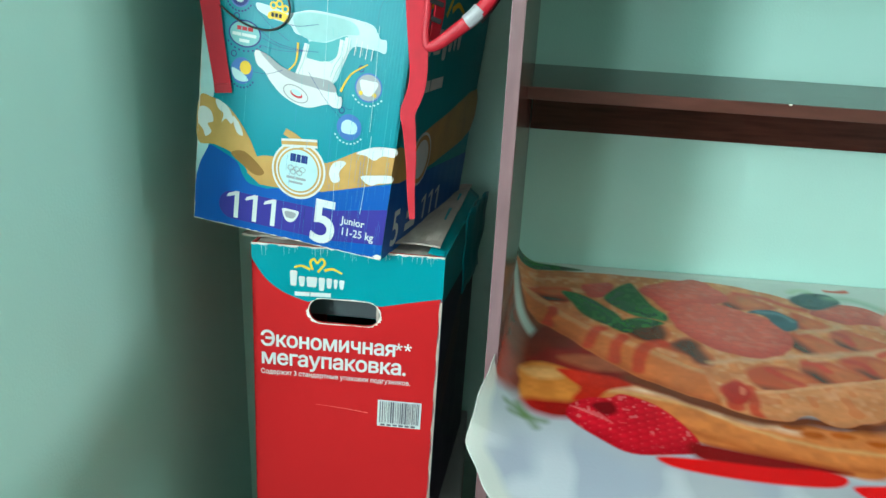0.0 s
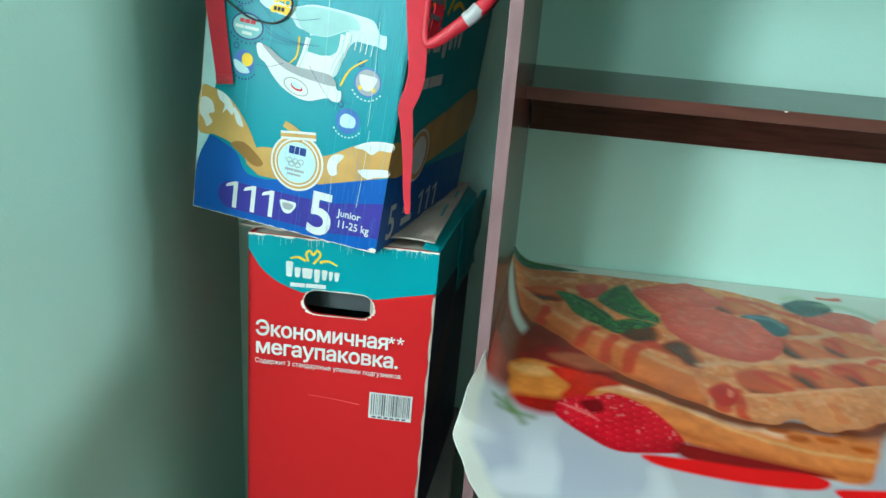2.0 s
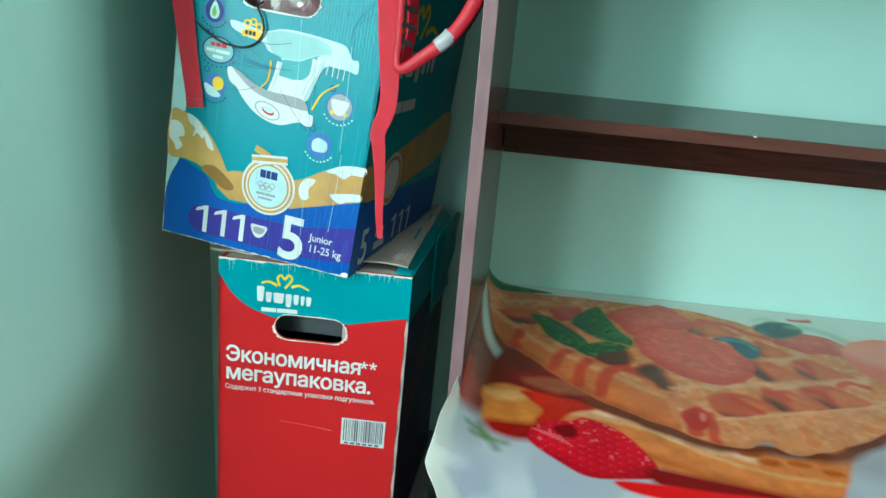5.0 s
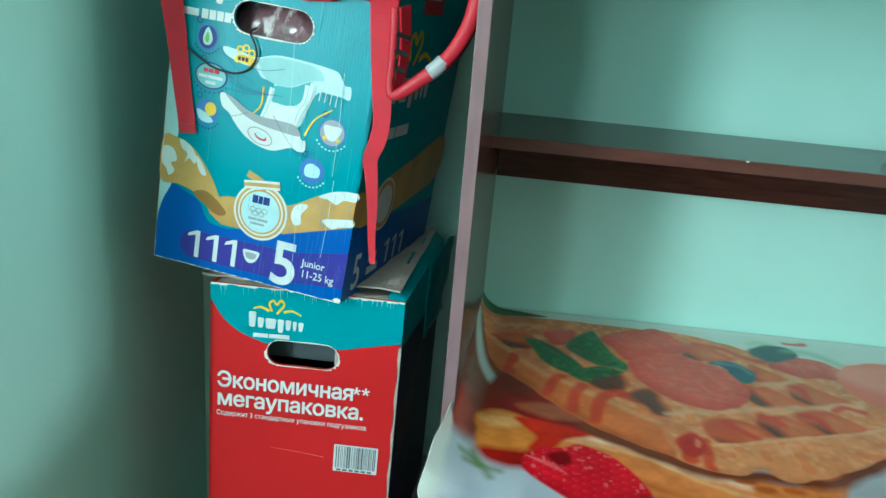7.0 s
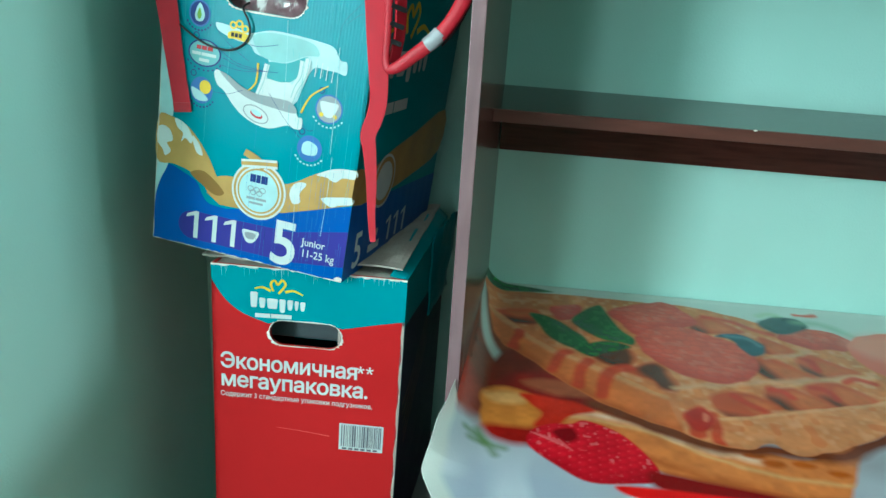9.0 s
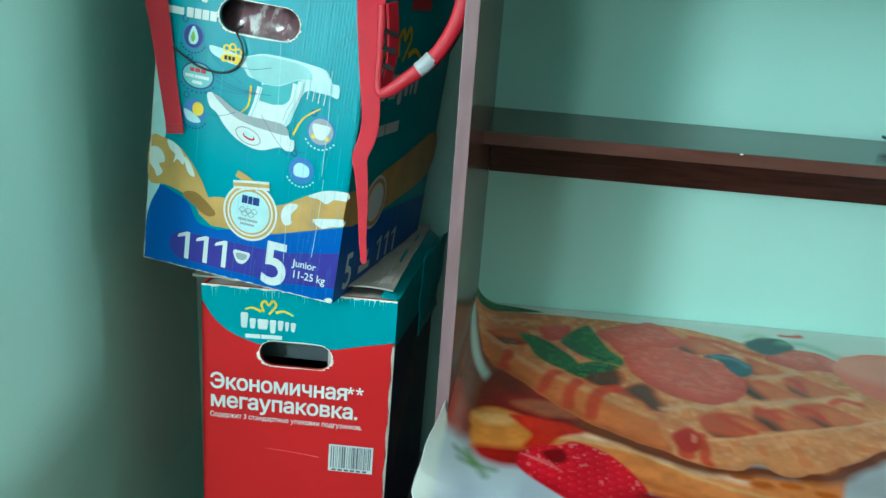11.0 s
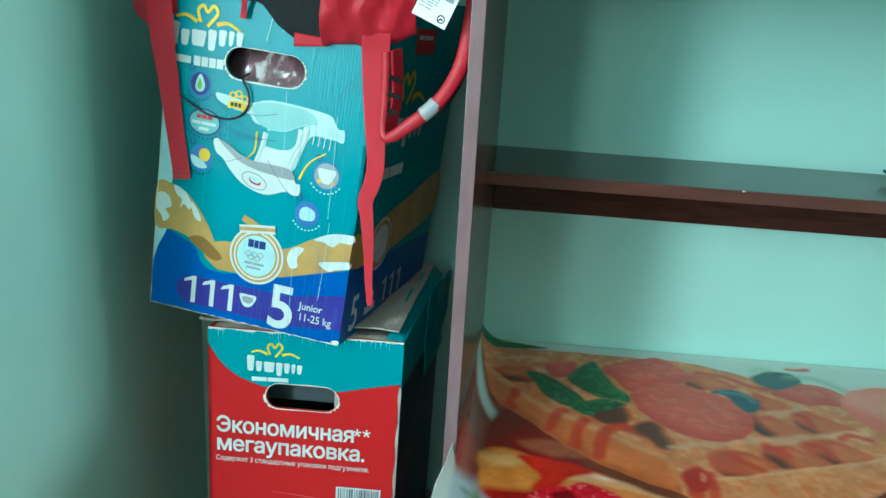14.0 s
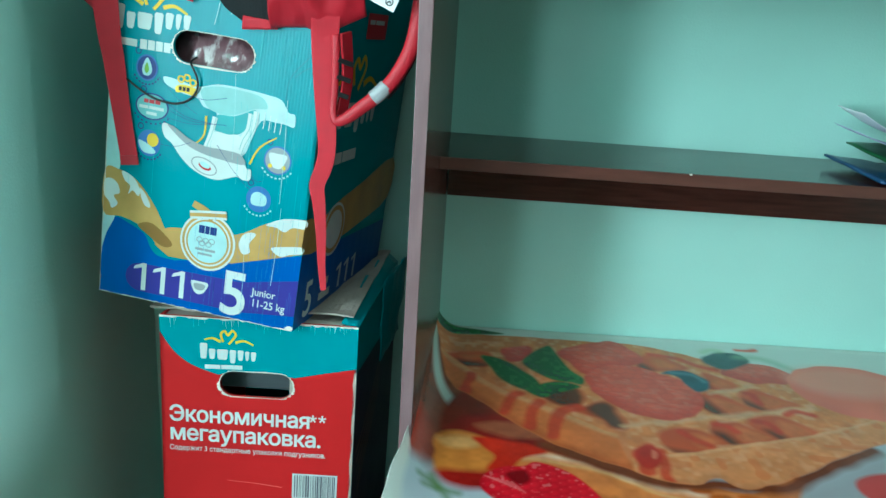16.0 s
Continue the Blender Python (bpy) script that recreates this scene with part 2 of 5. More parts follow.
def swollen(loop, by):
    """An outline moved outwards, away from its ink."""
    out, n = [], len(loop)
    for k in range(n):
        a, p, c = (Vector(loop[(k + d) % n]) for d in (-1, 0, 1))
        e, f = (p - a).normalized(), (c - p).normalized()
        m = Vector((e.y + f.y, -e.x - f.x))
        m = m / max(0.7, m.length**2 / 2) if m.length > 1e-6 else Vector((e.y, -e.x))
        out.append((p.x + m.x * by, p.y + m.y * by))
    return out


def inked(loops, place):
    """The area that the outlines run round, as one flat mesh."""
    pts = [Vector(p) for loop in loops for p in loop]
    edges, first = [], 0
    for loop in loops:
        edges += [(first + k, first + (k + 1) % len(loop)) for k in range(len(loop))]
        first += len(loop)
    verts, _, faces, *_ = delaunay_2d_cdt(pts, edges, [], 0, 1e-7)
    bm = bmesh.new()
    vs = [bm.verts.new(place(*p)) for p in verts]
    for f in faces:
        mid = sum((verts[k] for k in f), Vector((0, 0))) / len(f)
        if windings(loops, mid):
            bm.faces.new([vs[k] for k in f])
    bmesh.ops.delete(bm, geom=[q for q in bm.verts if not q.link_faces], context="VERTS")
    bmesh.ops.recalc_face_normals(bm, faces=bm.faces[:])
    return bm


def lettering(name, text, size, u, v, parent, mat, lift, wide=1.0, bold=0.0, turn=None, spacing=1.0, apart=False):
    """Words laid flat, their base line starting at u, v; turn lays them on another face; apart makes each letter a part."""
    loops = sorted(glyph_outlines(text, size, spacing), key=lambda q: min(p[0] for p in q))
    letters = []
    while loops:  # outlines that overlap sideways belong to one letter
        group, high = [loops.pop(0)], 0
        high = max(p[0] for p in group[0])
        while loops and min(p[0] for p in loops[0]) < high - 0.02 * size:
            group.append(loops.pop(0))
            high = max(high, max(p[0] for p in group[-1]))
        sign = math.copysign(1, turned_area(max(group, key=lambda q: abs(turned_area(q)))))
        if bold:
            group = [swollen(q, bold * sign) for q in group]
        letters.append(inked(group, lambda a, c: (u + a * wide, -lift, v + c)))
    for bm in letters:
        if turn:
            bm.transform(turn)
    if not apart:
        return part(name, merged(letters), mat, parent)
    for bm in letters:
        part(name, bm, mat, parent)


def ribbon(path, wide, thick, across=None, steps=6):
    """A strap along points (x, y, z, width factor), lying flat across the given direction."""
    pts = [np.array(p) for p in smooth_loop(path, steps, False)]
    bm, rings = bmesh.new(), []
    for i, p in enumerate(pts):
        d = Vector(pts[min(i + 1, len(pts) - 1)][:3] - pts[max(i - 1, 0)][:3]).normalized()
        side = (Vector(across) - d * d.dot(Vector(across))).normalized()
        up = side.cross(d)
        w, c = wide * p[3] / 2, Vector(p[:3])
        rings.append([bm.verts.new(c + side * s * w + up * t * thick / 2) for s, t in ((-1, -0.6), (-0.9, 1), (0.9, 1), (1, -0.6), (0.9, -1), (-0.9, -1))])
    for a, b in zip(rings, rings[1:]):
        for k in range(6):
            bm.faces.new((a[k], a[(k + 1) % 6], b[(k + 1) % 6], b[k]))
    bm.faces.new(rings[0][::-1]), bm.faces.new(rings[-1])
    bmesh.ops.recalc_face_normals(bm, faces=bm.faces[:])
    return bm


def tube(path, radius, flat_by=1.0, sides=10, steps=6):
    pts = [np.array(p) for p in smooth_loop(path, steps, False)]
    bm, rings = bmesh.new(), []
    for i, p in enumerate(pts):
        d = Vector(pts[min(i + 1, len(pts) - 1)][:3] - pts[max(i - 1, 0)][:3]).normalized()
        side = d.cross(Vector((0, 1, 0.01))).normalized()
        up = side.cross(d)
        r = radius * (p[3] if len(p) > 3 else 1)
        rings.append([bm.verts.new(Vector(p[:3]) + side * r * math.cos(a) + up * r * flat_by * math.sin(a)) for a in (2 * math.pi * k / sides for k in range(sides))])
    for a, b in zip(rings, rings[1:]):
        for k in range(sides):
            bm.faces.new((a[k], a[(k + 1) % sides], b[(k + 1) % sides], b[k]))
    bm.faces.new(rings[0][::-1]), bm.faces.new(rings[-1])
    bmesh.ops.recalc_face_normals(bm, faces=bm.faces[:])
    return bm


# ---- the room ----
def room_piece(name, bm, mat, label, category):
    return tagged(part(name, bm, mat), label, category, kind="structure")


X0, X1, Y0, Y1 = LEFT - REVEAL - 0.03, RIGHT + REVEAL + 0.03, FRONT - 0.15, BACK + 0.12
room_piece("floor", block(X0, X1, Y0, Y1, -0.1, 0.0), FLOOR, "brown wooden board floor of the room", "floor")
room_piece("ceiling", block(X0, X1, Y0, Y1, CEIL, CEIL + 0.1), CEILING, "plain white painted ceiling of the room", "ceiling")
room_piece("wall_north", block(X0, X1, BACK, BACK + 0.12, 0, CEIL), PAINT, "smooth mint green painted wall behind the shelves", "wall")
room_piece("wall_south", block(X0, X1, FRONT - 0.12, FRONT, 0, CEIL), PAINT, "smooth mint green painted wall of the room", "wall")
# the wall beside the boxes, running out from the back wall
niche = block(LEFT + 0.002, -0.436, 0.64, BACK - 0.001, 0, CEIL)
for v in niche.verts:
    if v.co.x > -0.6:
        v.co.x += 0.092 * (v.co.y - 0.9)
room_piece("wall_niche", niche, PAINT, "smooth mint green painted wall beside the stacked boxes", "wall")
y0, y1, z0, z1 = ADDED_WINDOW
east = plate(FRONT, BACK, 0, CEIL, REVEAL, holes=[[(y0, z0), (y1, z0), (y1, z1), (y0, z1)]])
east.transform(Matrix(((0, 1, 0, RIGHT), (1, 0, 0, 0), (0, 0, 1, 0), (0, 0, 0, 1))))
bmesh.ops.recalc_face_normals(east, faces=east.faces[:])
room_piece("wall_east", east, PAINT, "smooth mint green painted wall with an added window", "wall")
west = plate(-BACK, -FRONT, 0, CEIL, REVEAL, holes=[[(-y1, z0), (-y0, z0), (-y0, z1), (-y1, z1)] for y0, y1, z0, z1 in WINDOWS])
west.transform(Matrix(((0, -1, 0, LEFT), (-1, 0, 0, 0), (0, 0, 1, 0), (0, 0, 0, 1))))
bmesh.ops.recalc_face_normals(west, faces=west.faces[:])
room_piece("wall_west", west, PAINT, "smooth mint green painted wall with two windows", "wall")
for k, (y0, y1, z0, z1) in enumerate(WINDOWS):
    window = holder("window_%d" % (k + 1), Matrix.Identity(4), "unseen white framed window letting in daylight", "window", kind="structure")
    for fy0, fy1, fz0, fz1 in ((y0, y0 + 0.04, z0, z1), (y1 - 0.04, y1, z0, z1), (y0 + 0.04, y1 - 0.04, z0, z0 + 0.04), (y0 + 0.04, y1 - 0.04, z1 - 0.04, z1)):
        part("window_frame", block(LEFT - REVEAL + 0.03, LEFT - REVEAL + 0.08, fy0 + 0.001, fy1 - 0.001, fz0 + 0.001, fz1 - 0.001, 0.004), WHITE, window)

# frame of the added window on the right
y0, y1, z0, z1 = ADDED_WINDOW
window = holder("window_3", Matrix.Identity(4), "unseen white framed window letting in daylight", "window", kind="structure")
for fy0, fy1, fz0, fz1 in ((y0, y0 + 0.04, z0, z1), (y1 - 0.04, y1, z0, z1), (y0 + 0.04, y1 - 0.04, z0, z0 + 0.04), (y0 + 0.04, y1 - 0.04, z1 - 0.04, z1)):
    part("window_frame", block(RIGHT + REVEAL - 0.08, RIGHT + REVEAL - 0.03, fy0 + 0.001, fy1 - 0.001, fz0 + 0.001, fz1 - 0.001, 0.004), WHITE, window)

# ---- shelving unit ----
SKEW = 0.092
PX, PY, PT = 0.083, 0.893, 0.0165  # outer front edge and thickness of the side panel
SHELF_Z, TOP_Z = 1.158, 1.446
LEAN = 0.013
FAR = 1.30
shelving = holder("shelving_unit", Matrix.Identity(4), "dark mahogany shelving unit with a worn pale edge", "shelf")
shear0 = PX - SKEW * PY
panel = part("side_panel", block(shear0, shear0 + PT, PY + 0.003, BACK - 0.002, 0.0, TOP_Z + 0.018, 0, SKEW), MAHOGANY_SIDE, shelving)
part("edge_band", block(PX, PX + PT, PY, PY + 0.003, 0.0, TOP_Z + 0.018, 0.001), EDGE_BAND, panel, "worn pinkish edge strip")
part("side_panel", block(FAR, FAR + PT, PY, BACK - 0.002, 0.0, TOP_Z + 0.018), MAHOGANY_SIDE, shelving)
left_end = shear0 + PT + 0.001
for ob in (panel, *panel.children):  # the unit stands slightly out of plumb
    for v in ob.data.vertices:
        v.co.x += LEAN * (1.25 - v.co.z)


def skewed(x0, x1, y0, y1, z0, z1, bevel=0.0):
    """A board whose left end follows the panel."""
    bm = block(x0, x1, y0, y1, z0, z1, bevel)
    for v in bm.verts:
        if v.co.x < (x0 + x1) / 2:
            v.co.x += SKEW * v.co.y
    return bm


board = part("shelf_board", skewed(left_end, FAR - 0.001, 1.125, BACK - 0.002, SHELF_Z - 0.019, SHELF_Z), MAHOGANY, shelving)
part("edge_band", skewed(left_end, FAR - 0.001, 1.1215, 1.125, SHELF_Z - 0.019, SHELF_Z, 0.001), EDGE_SHELF, board, "reddish brown edge strip of the shelf")
part("back_rail", skewed(left_end + 0.003, FAR - 0.001, 1.316, BACK - 0.002, 1.049, SHELF_Z - 0.0195, 0.001), MAHOGANY, shelving)
lid_board = part("top_board", skewed(left_end, FAR - 0.001, 0.905, BACK - 0.002, TOP_Z, TOP_Z + 0.018), PALE, shelving, "top board with a pale underside")
part("edge_band", skewed(left_end, FAR - 0.001, 0.898, 0.905, TOP_Z - 0.001, TOP_Z + 0.04, 0.002), BEECH, lid_board, "light beech edge strip")
bm = bmesh.new()
bmesh.ops.create_icosphere(bm, subdivisions=1, radius=0.004)
for v in bm.verts:
    v.co = Vector((0.503 + v.co.x * 1.3, 1.1225 + v.co.y * 0.35, SHELF_Z - 0.001 + v.co.z * 0.4))
part("chip", bm, TORN, board, "small pale chip in the edge strip")

# ---- table ----
TABLE_Z, TX = 0.780, 0.135
table = holder("table", Matrix.Identity(4), "dark wooden table pushed against the wall under the shelf", "table")
part("tabletop", block(TX + 0.012, FAR - 0.02, 0.58, BACK - 0.004, TABLE_Z - 0.03, TABLE_Z, 0.003), MAHOGANY, table)
for x in (TX + 0.05, FAR - 0.09):
    for y in (0.63, BACK - 0.09):
        part("leg", block(x, x + 0.05, y, y + 0.05, 0, TABLE_Z - 0.031, 0.003), MAHOGANY_SIDE, table)

# ---- low chest under the boxes ----
chest = holder("storage_chest", Matrix.Identity(4), "low grey storage chest under the cardboard boxes", "chest")
part("body", block(-0.245, 0.068, 0.965, BACK - 0.012, 0.0, 0.415, 0.004), GREY, chest)
part("lid", block(-0.25, 0.074, 0.955, BACK - 0.006, 0.416, 0.44, 0.006), GREY, chest)

# ---- cardboard boxes ----
W, H, D, T = 0.279, 0.47, 0.335, 0.004


def frame_of(o, ex, ez):
    ex, ez = Vector(ex).normalized(), Vector(ez)
    ez = (ez - ex * ez.dot(ex)).normalized()
    ey = ez.cross(ex)
    return Matrix(((ex.x, ey.x, ez.x, o[0]), (ex.y, ey.y, ez.y, o[1]), (ex.z, ey.z, ez.z, o[2]), (0, 0, 0, 1)))


def on_side(u, v, lift):
    """A place on the right side face: u runs backwards."""
    return (W + lift, u, v)


SIDE = Matrix.Translation((W, 0, 0)) @ Matrix.Rotation(radians(90), 4, "Z")


def carton(name, m, h, hole, front, side, label):
    """A hollow carton with a hand hole in its front; its origin is the lower front left corner."""
    box = holder(name, m, label, "cardboard box", "stacked nappy boxes")
    fp = plate(0, W, 0, h, T, holes=(hole,))
    part("front_panel", fp, front, box)
    sp = plate(0, D, 0, h, T)
    sp.transform(SIDE)
    part("side_panel", sp, side, box)
    lp = plate(0, D, 0, h, T)
    lp.transform(Matrix.Translation((T, 0, 0)) @ Matrix.Rotation(radians(90), 4, "Z"))
    part("side_panel", lp, front, box)
    part("back_panel", block(T, W - T, D - T, D, 0, h), side, box)
    part("bottom_panel", block(T, W - T, T, D - T, 0, T), KRAFT, box)
    return box


def rack(box, by):
    """Pushes a carton out of square: its depth runs askew to its front."""
    for ob in box.children_recursive:
        if ob.type == "MESH":
            for v in ob.data.vertices:
                v.co.x += by * max(v.co.y, 0.0)


def rough_edge(u0, u1, v, n, jag, seed, v_low):
    """A torn strip between v_low and a jagged line at v."""
    rnd = random.Random(seed)
    return [(u0 + (u1 - u0) * k / n, v + rnd.uniform(-jag, jag)) for k in range(n + 1)] + [(u1, v_low), (u0, v_low)]


def torn_rim(loop, seed, wide=0.004):
    """A frayed paper rim round a hand hole."""
    rnd = random.Random(seed)
    n = len(loop)
    cu, cv = sum(p[0] for p in loop) / n, sum(p[1] for p in loop) / n
    outer = []
    for k in range(n * 3):
        a, b, f = loop[k // 3], loop[(k // 3 + 1) % n], k % 3 / 3
        u, v = a[0] + (b[0] - a[0]) * f, a[1] + (b[1] - a[1]) * f
        d = math.hypot(u - cu, v - cv)
        g = rnd.uniform(0.0005, wide) * (1.3 if v < cv else 0.7)
        outer.append((u + (u - cu) / d * g, v + (v - cv) / d * g))
    return outer


def heart(cu, cv, s):
    return stroke([(cu - 0.55 * s, cv - 0.55 * s), (cu - 0.85 * s, cv + 0.4 * s), (cu - 0.4 * s, cv + 0.85 * s), (cu, cv + 0.35 * s), (cu + 0.5 * s, cv + 0.95 * s), (cu + 0.9 * s, cv + 0.4 * s), (cu + 0.3 * s, cv - 0.5 * s), (cu + 0.05 * s, cv - 0.8 * s)], 0.28 * s)


def brand_mark(box, u, v, s, place=on_front, lift=0.0009, ink=None, glow=None, slope=0.0):
    """The maker's mark as plain shapes: rounded bars for the word, a heart and two brows."""
    ink, glow = ink or WHITE, glow or YELLOW
    x = 0.0
    for w, low, high in ((0.15, 0, 1.0), (0.13, 0, 0.66), (0.21, 0, 0.66), (0.13, -0.2, 0.66), (0.12, 0, 0.66), (0.09, 0, 0.62), (0.11, 0, 0.6)):
        u0, u1, v0, v1 = u + x * s, u + (x + w) * s, v + (low * 0.3 + slope * x) * s, v + (high * 0.3 + slope * x) * s
        part("mark_bar", flat([(u0 + 0.03 * s, v0), (u1 - 0.045 * s, v0), (u1 - 0.03 * s, v0 + 0.03 * s), (u1 - 0.012 * s, v1 - 0.02 * s), (u1 - 0.03 * s, v1), (u0 + 0.015 * s, v1), (u0, v1 - 0.03 * s), (u0 + 0.012 * s, v0 + 0.02 * s)], lift, place), ink, box)
        x += w + 0.012
    c = u + 0.5 * s
    part("mark_heart", flat(heart(c, v + 0.42 * s, 0.15 * s), lift, place), glow, box)
    part("mark_brow", flat(stroke([(c - 0.42 * s, v + 0.36 * s), (c - 0.28 * s, v + 0.40 * s), (c - 0.13 * s, v + 0.34 * s)], 0.03 * s, 0.055 * s), lift, place), glow, box)
    part("mark_brow", flat(stroke([(c + 0.13 * s, v + 0.34 * s), (c + 0.28 * s, v + 0.38 * s), (c + 0.45 * s, v + 0.31 * s)], 0.055 * s, 0.03 * s), lift, place), glow, box)


def bars(box, name, u, v, widths, high, mat, lift=0.0009, gap=0.003, place=on_front, slope=0.0):
    """A line of words that cannot be read, as small bars."""
    pieces = []
    for w in widths:
        pieces.append(flat([(u, v), (u + w, v + slope * w), (u + w, v + slope * w + high), (u, v + high)], lift, place))
        u, v = u + w + gap, v + slope * (w + gap)
    if name == "small_bars":
        for piece in pieces:
            part("small_bar", piece, mat, box)
    else:
        part(name, merged(pieces), mat, box)


BAR_INK = material("grey_black_ink", lin(98, 98, 108), 0.5, 0.05, spec=0.2)


def barcode(box, u, v, wide, high, seed, lift=0.0008, place=on_front):
    label = part("barcode_label", flat([(u, v), (u + wide, v), (u + wide, v + high), (u, v + high)], lift, place), WHITE, box, "white barcode label")
    rnd, x, pieces = random.Random(seed), u + wide * 0.05, []
    while x < u + wide * 0.93:
        w = rnd.choice((0.0009, 0.0009, 0.0016, 0.0024))
        pieces.append(flat([(x, v + high * 0.14), (x + w, v + high * 0.14), (x + w, v + high * 0.95), (x, v + high * 0.95)], lift + 0.0004, place))
        x += w + rnd.choice((0.0009, 0.0014, 0.002))
    tagged(part("barcode_lines", merged(pieces), BAR_INK, label), kind="stuff")
    bars(label, "barcode_digits", u + wide * 0.08, v + high * 0.03, [wide * 0.1] * 6, high * 0.07, BAR_INK, lift + 0.0004, wide * 0.04, place)


# the lower box
LH = 0.497
LOW = frame_of((-0.259, 0.977 - 0.05 * LH, 0.441), (1, -0.001, -0.004), (0, 0.05, 1))
hole_low = stadium(0.084, 0.189, LH - 0.118, LH - 0.079)
lower = carton("cardboard_box", LOW, LH, hole_low, RED, TEAL_FLAT, "red and teal printed carton under a tilted box")
top = LH
teal_low = [(0.0, top - 0.022)] + smooth_loop([(0.001, top - 0.026), (0.02, top - 0.054), (0.045, top - 0.073), (0.078, top - 0.085)], 5, False)
# the teal field ends in the hole, so its lower line is drawn round the upper half of the hole
upper_half = [(u, v) for u, v in hole_low if v >= top - 0.0985]
upper_half.sort(key=lambda p: p[0])
arc = [(0.0835, top - 0.0985)] + upper_half[1:-1] + [(0.1895, top - 0.0985)]
band = teal_low + [(0.0825, top - 0.0862)] + [p for p in arc if p[1] > top - 0.086] + [(0.1905, top - 0.0842), (0.235, top - 0.0735), (W, top - 0.064), (W, top), (0.0, top)]
part("teal_band", flat(band, 0.0004), TEAL_FLAT, lower, "teal printed band")
rim = torn_rim(hole_low, 3)
part("torn_rim", flat(rim, 0.0011, holes=(hole_low,)), TORN, lower, "frayed torn paper rim")
part("inner_flap", block(0.07, 0.205, 0.045, 0.048, LH - 0.126, LH - 0.02), material("dark_grey_cardboard", lin(74, 82, 86), 0.8, 0.1), lower)
part("hole_flap", block(0.182, 0.186, 0.006, 0.018, LH - 0.112, LH - 0.085), KRAFT, lower)
brand_mark(lower, 0.056, top - 0.062, 0.080)
bars(lower, "small_bars", 0.063, top - 0.0775, (0.022, 0.03), 0.0065, WHITE, 0.0009, 0.0012, slope=0.03)
lettering("letter", "Экономичная", 0.0345, 0.0105, top - 0.163, lower, WHITE, 0.0007, 0.93, 0.0007, spacing=0.95, apart=True)
for u in (0.2190, 0.2325):
    spokes = [flat(stroke([(u, top - 0.147), (u + 0.0028 * math.cos(a), top - 0.147 + 0.003 * math.sin(a)), (u + 0.0058 * math.cos(a), top - 0.147 + 0.006 * math.sin(a))], 0.0016, 0.0028, 3), 0.0007 + 0.00004 * k) for k, a in enumerate(radians(90 + 72 * k) for k in range(5))]
    part("letter", merged(spokes), WHITE, lower)
lettering("letter", "мегаупаковка.", 0.0345, 0.0105, top - 0.1935, lower, WHITE, 0.0007, 0.955, 0.0007, spacing=0.95, apart=True)
lettering("small_lettering", "Содержит 3 стандартные упаковки подгузников.", 0.0112, 0.0105, top - 0.2105, lower, WHITE, 0.0007, 0.86, 0.0001)
barcode(lower, 0.191, top - 0.285, 0.067, 0.046, 5)
part("crease", flat(stroke([(0.095, top - 0.257), (0.135, top - 0.2595), (0.176, top - 0.264)], 0.0005, 0.001), 0.0007), material("crease_print", lin(232, 120, 112), 0.5), lower, "pale crease in the print")
part("worn_corner", flat([(W - 0.004, 0.0)] + [(W - 0.003 - 0.0015 * math.sin(k * 1.7), (top - 0.07) * k / 24) for k in range(25)] + [(W, top - 0.07), (W, 0.0)], 0.0005), KRAFT, lower, "grey scuffed corner")
part("scuffed_rim", merged([flat(rough_edge(0.0, W, top - 0.0018, 60, 0.0016, 4, top + 0.0004), 0.0008)]), TORN, lower, "frayed upper edge")
rnd = random.Random(22)
lines_ = []
for k in range(50):
    u0, v0 = rnd.uniform(0.01, W - 0.004), top - 0.001
    lines_.append(flat(stroke([(u0, v0), (u0, v0 - 0.5 * (length := rnd.uniform(0.003, 0.03) ** 1.15)), (u0 + rnd.uniform(-0.001, 0.001), v0 - length)], rnd.uniform(0.0003, 0.0008), 0.0002), 0.0012 + 0.00002 * k))
tagged(part("scratch", merged(lines_), WHITE_BLUE, lower, "fine pale scratches below the edge"), kind="stuff")
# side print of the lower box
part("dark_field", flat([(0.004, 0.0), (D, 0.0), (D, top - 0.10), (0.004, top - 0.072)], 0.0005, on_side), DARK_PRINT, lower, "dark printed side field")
for k in range(5):
    part("gold_flourish", flat(stroke([(0.02 + 0.006 * k, top - 0.21 - 0.02 * k), (0.09, top - 0.185 - 0.018 * k), (0.2, top - 0.12 - 0.016 * k)], 0.004, 0.002), 0.001, on_side), GOLD_DARK, lower)
# its flaps, folded in and crumpled
for name, u0, u1, y0, y1, lift0, lift1 in (("top_flap", 0.004, 0.262, 0.004, 0.16, 0.0, 0.006), ("top_flap", 0.004, 0.262, 0.17, D - 0.004, 0.002, 0.004)):
    bm = block(u0, u1, y0, y1, top - 0.004, top)
    bmesh.ops.subdivide_edges(bm, edges=bm.edges[:], cuts=5, use_grid_fill=True)
    for v in bm.verts:
        v.co.z += lift0 + lift1 * noise.noise(v.co * 14) - 0.002
    part(name, bm, KRAFT, lower, "grey inner side of a folded flap", smooth=True)
bm = block(0.0, 0.003, 0.0, D, 0.0, 0.02)
bmesh.ops.subdivide_edges(bm, edges=bm.edges[:], cuts=11, use_grid_fill=True)
for v in bm.verts:
    y, h = v.co.y, v.co.z
    v.co.x += -1.1 * h + 0.003 * noise.noise(Vector((y * 24, h * 30, 0)))
    v.co.z = h * (0.2 + 0.8 * min(1, max(0, (y - 0.02) / 0.1))) * (1 + 0.5 * noise.noise(Vector((y * 22, 0, 3))))
bm.transform(Matrix.Translation((W - 0.004, 0.004, top - 0.001)))
part("side_flap", bm, TEAL_FLAT, lower, "creased teal flap standing up", smooth=True)
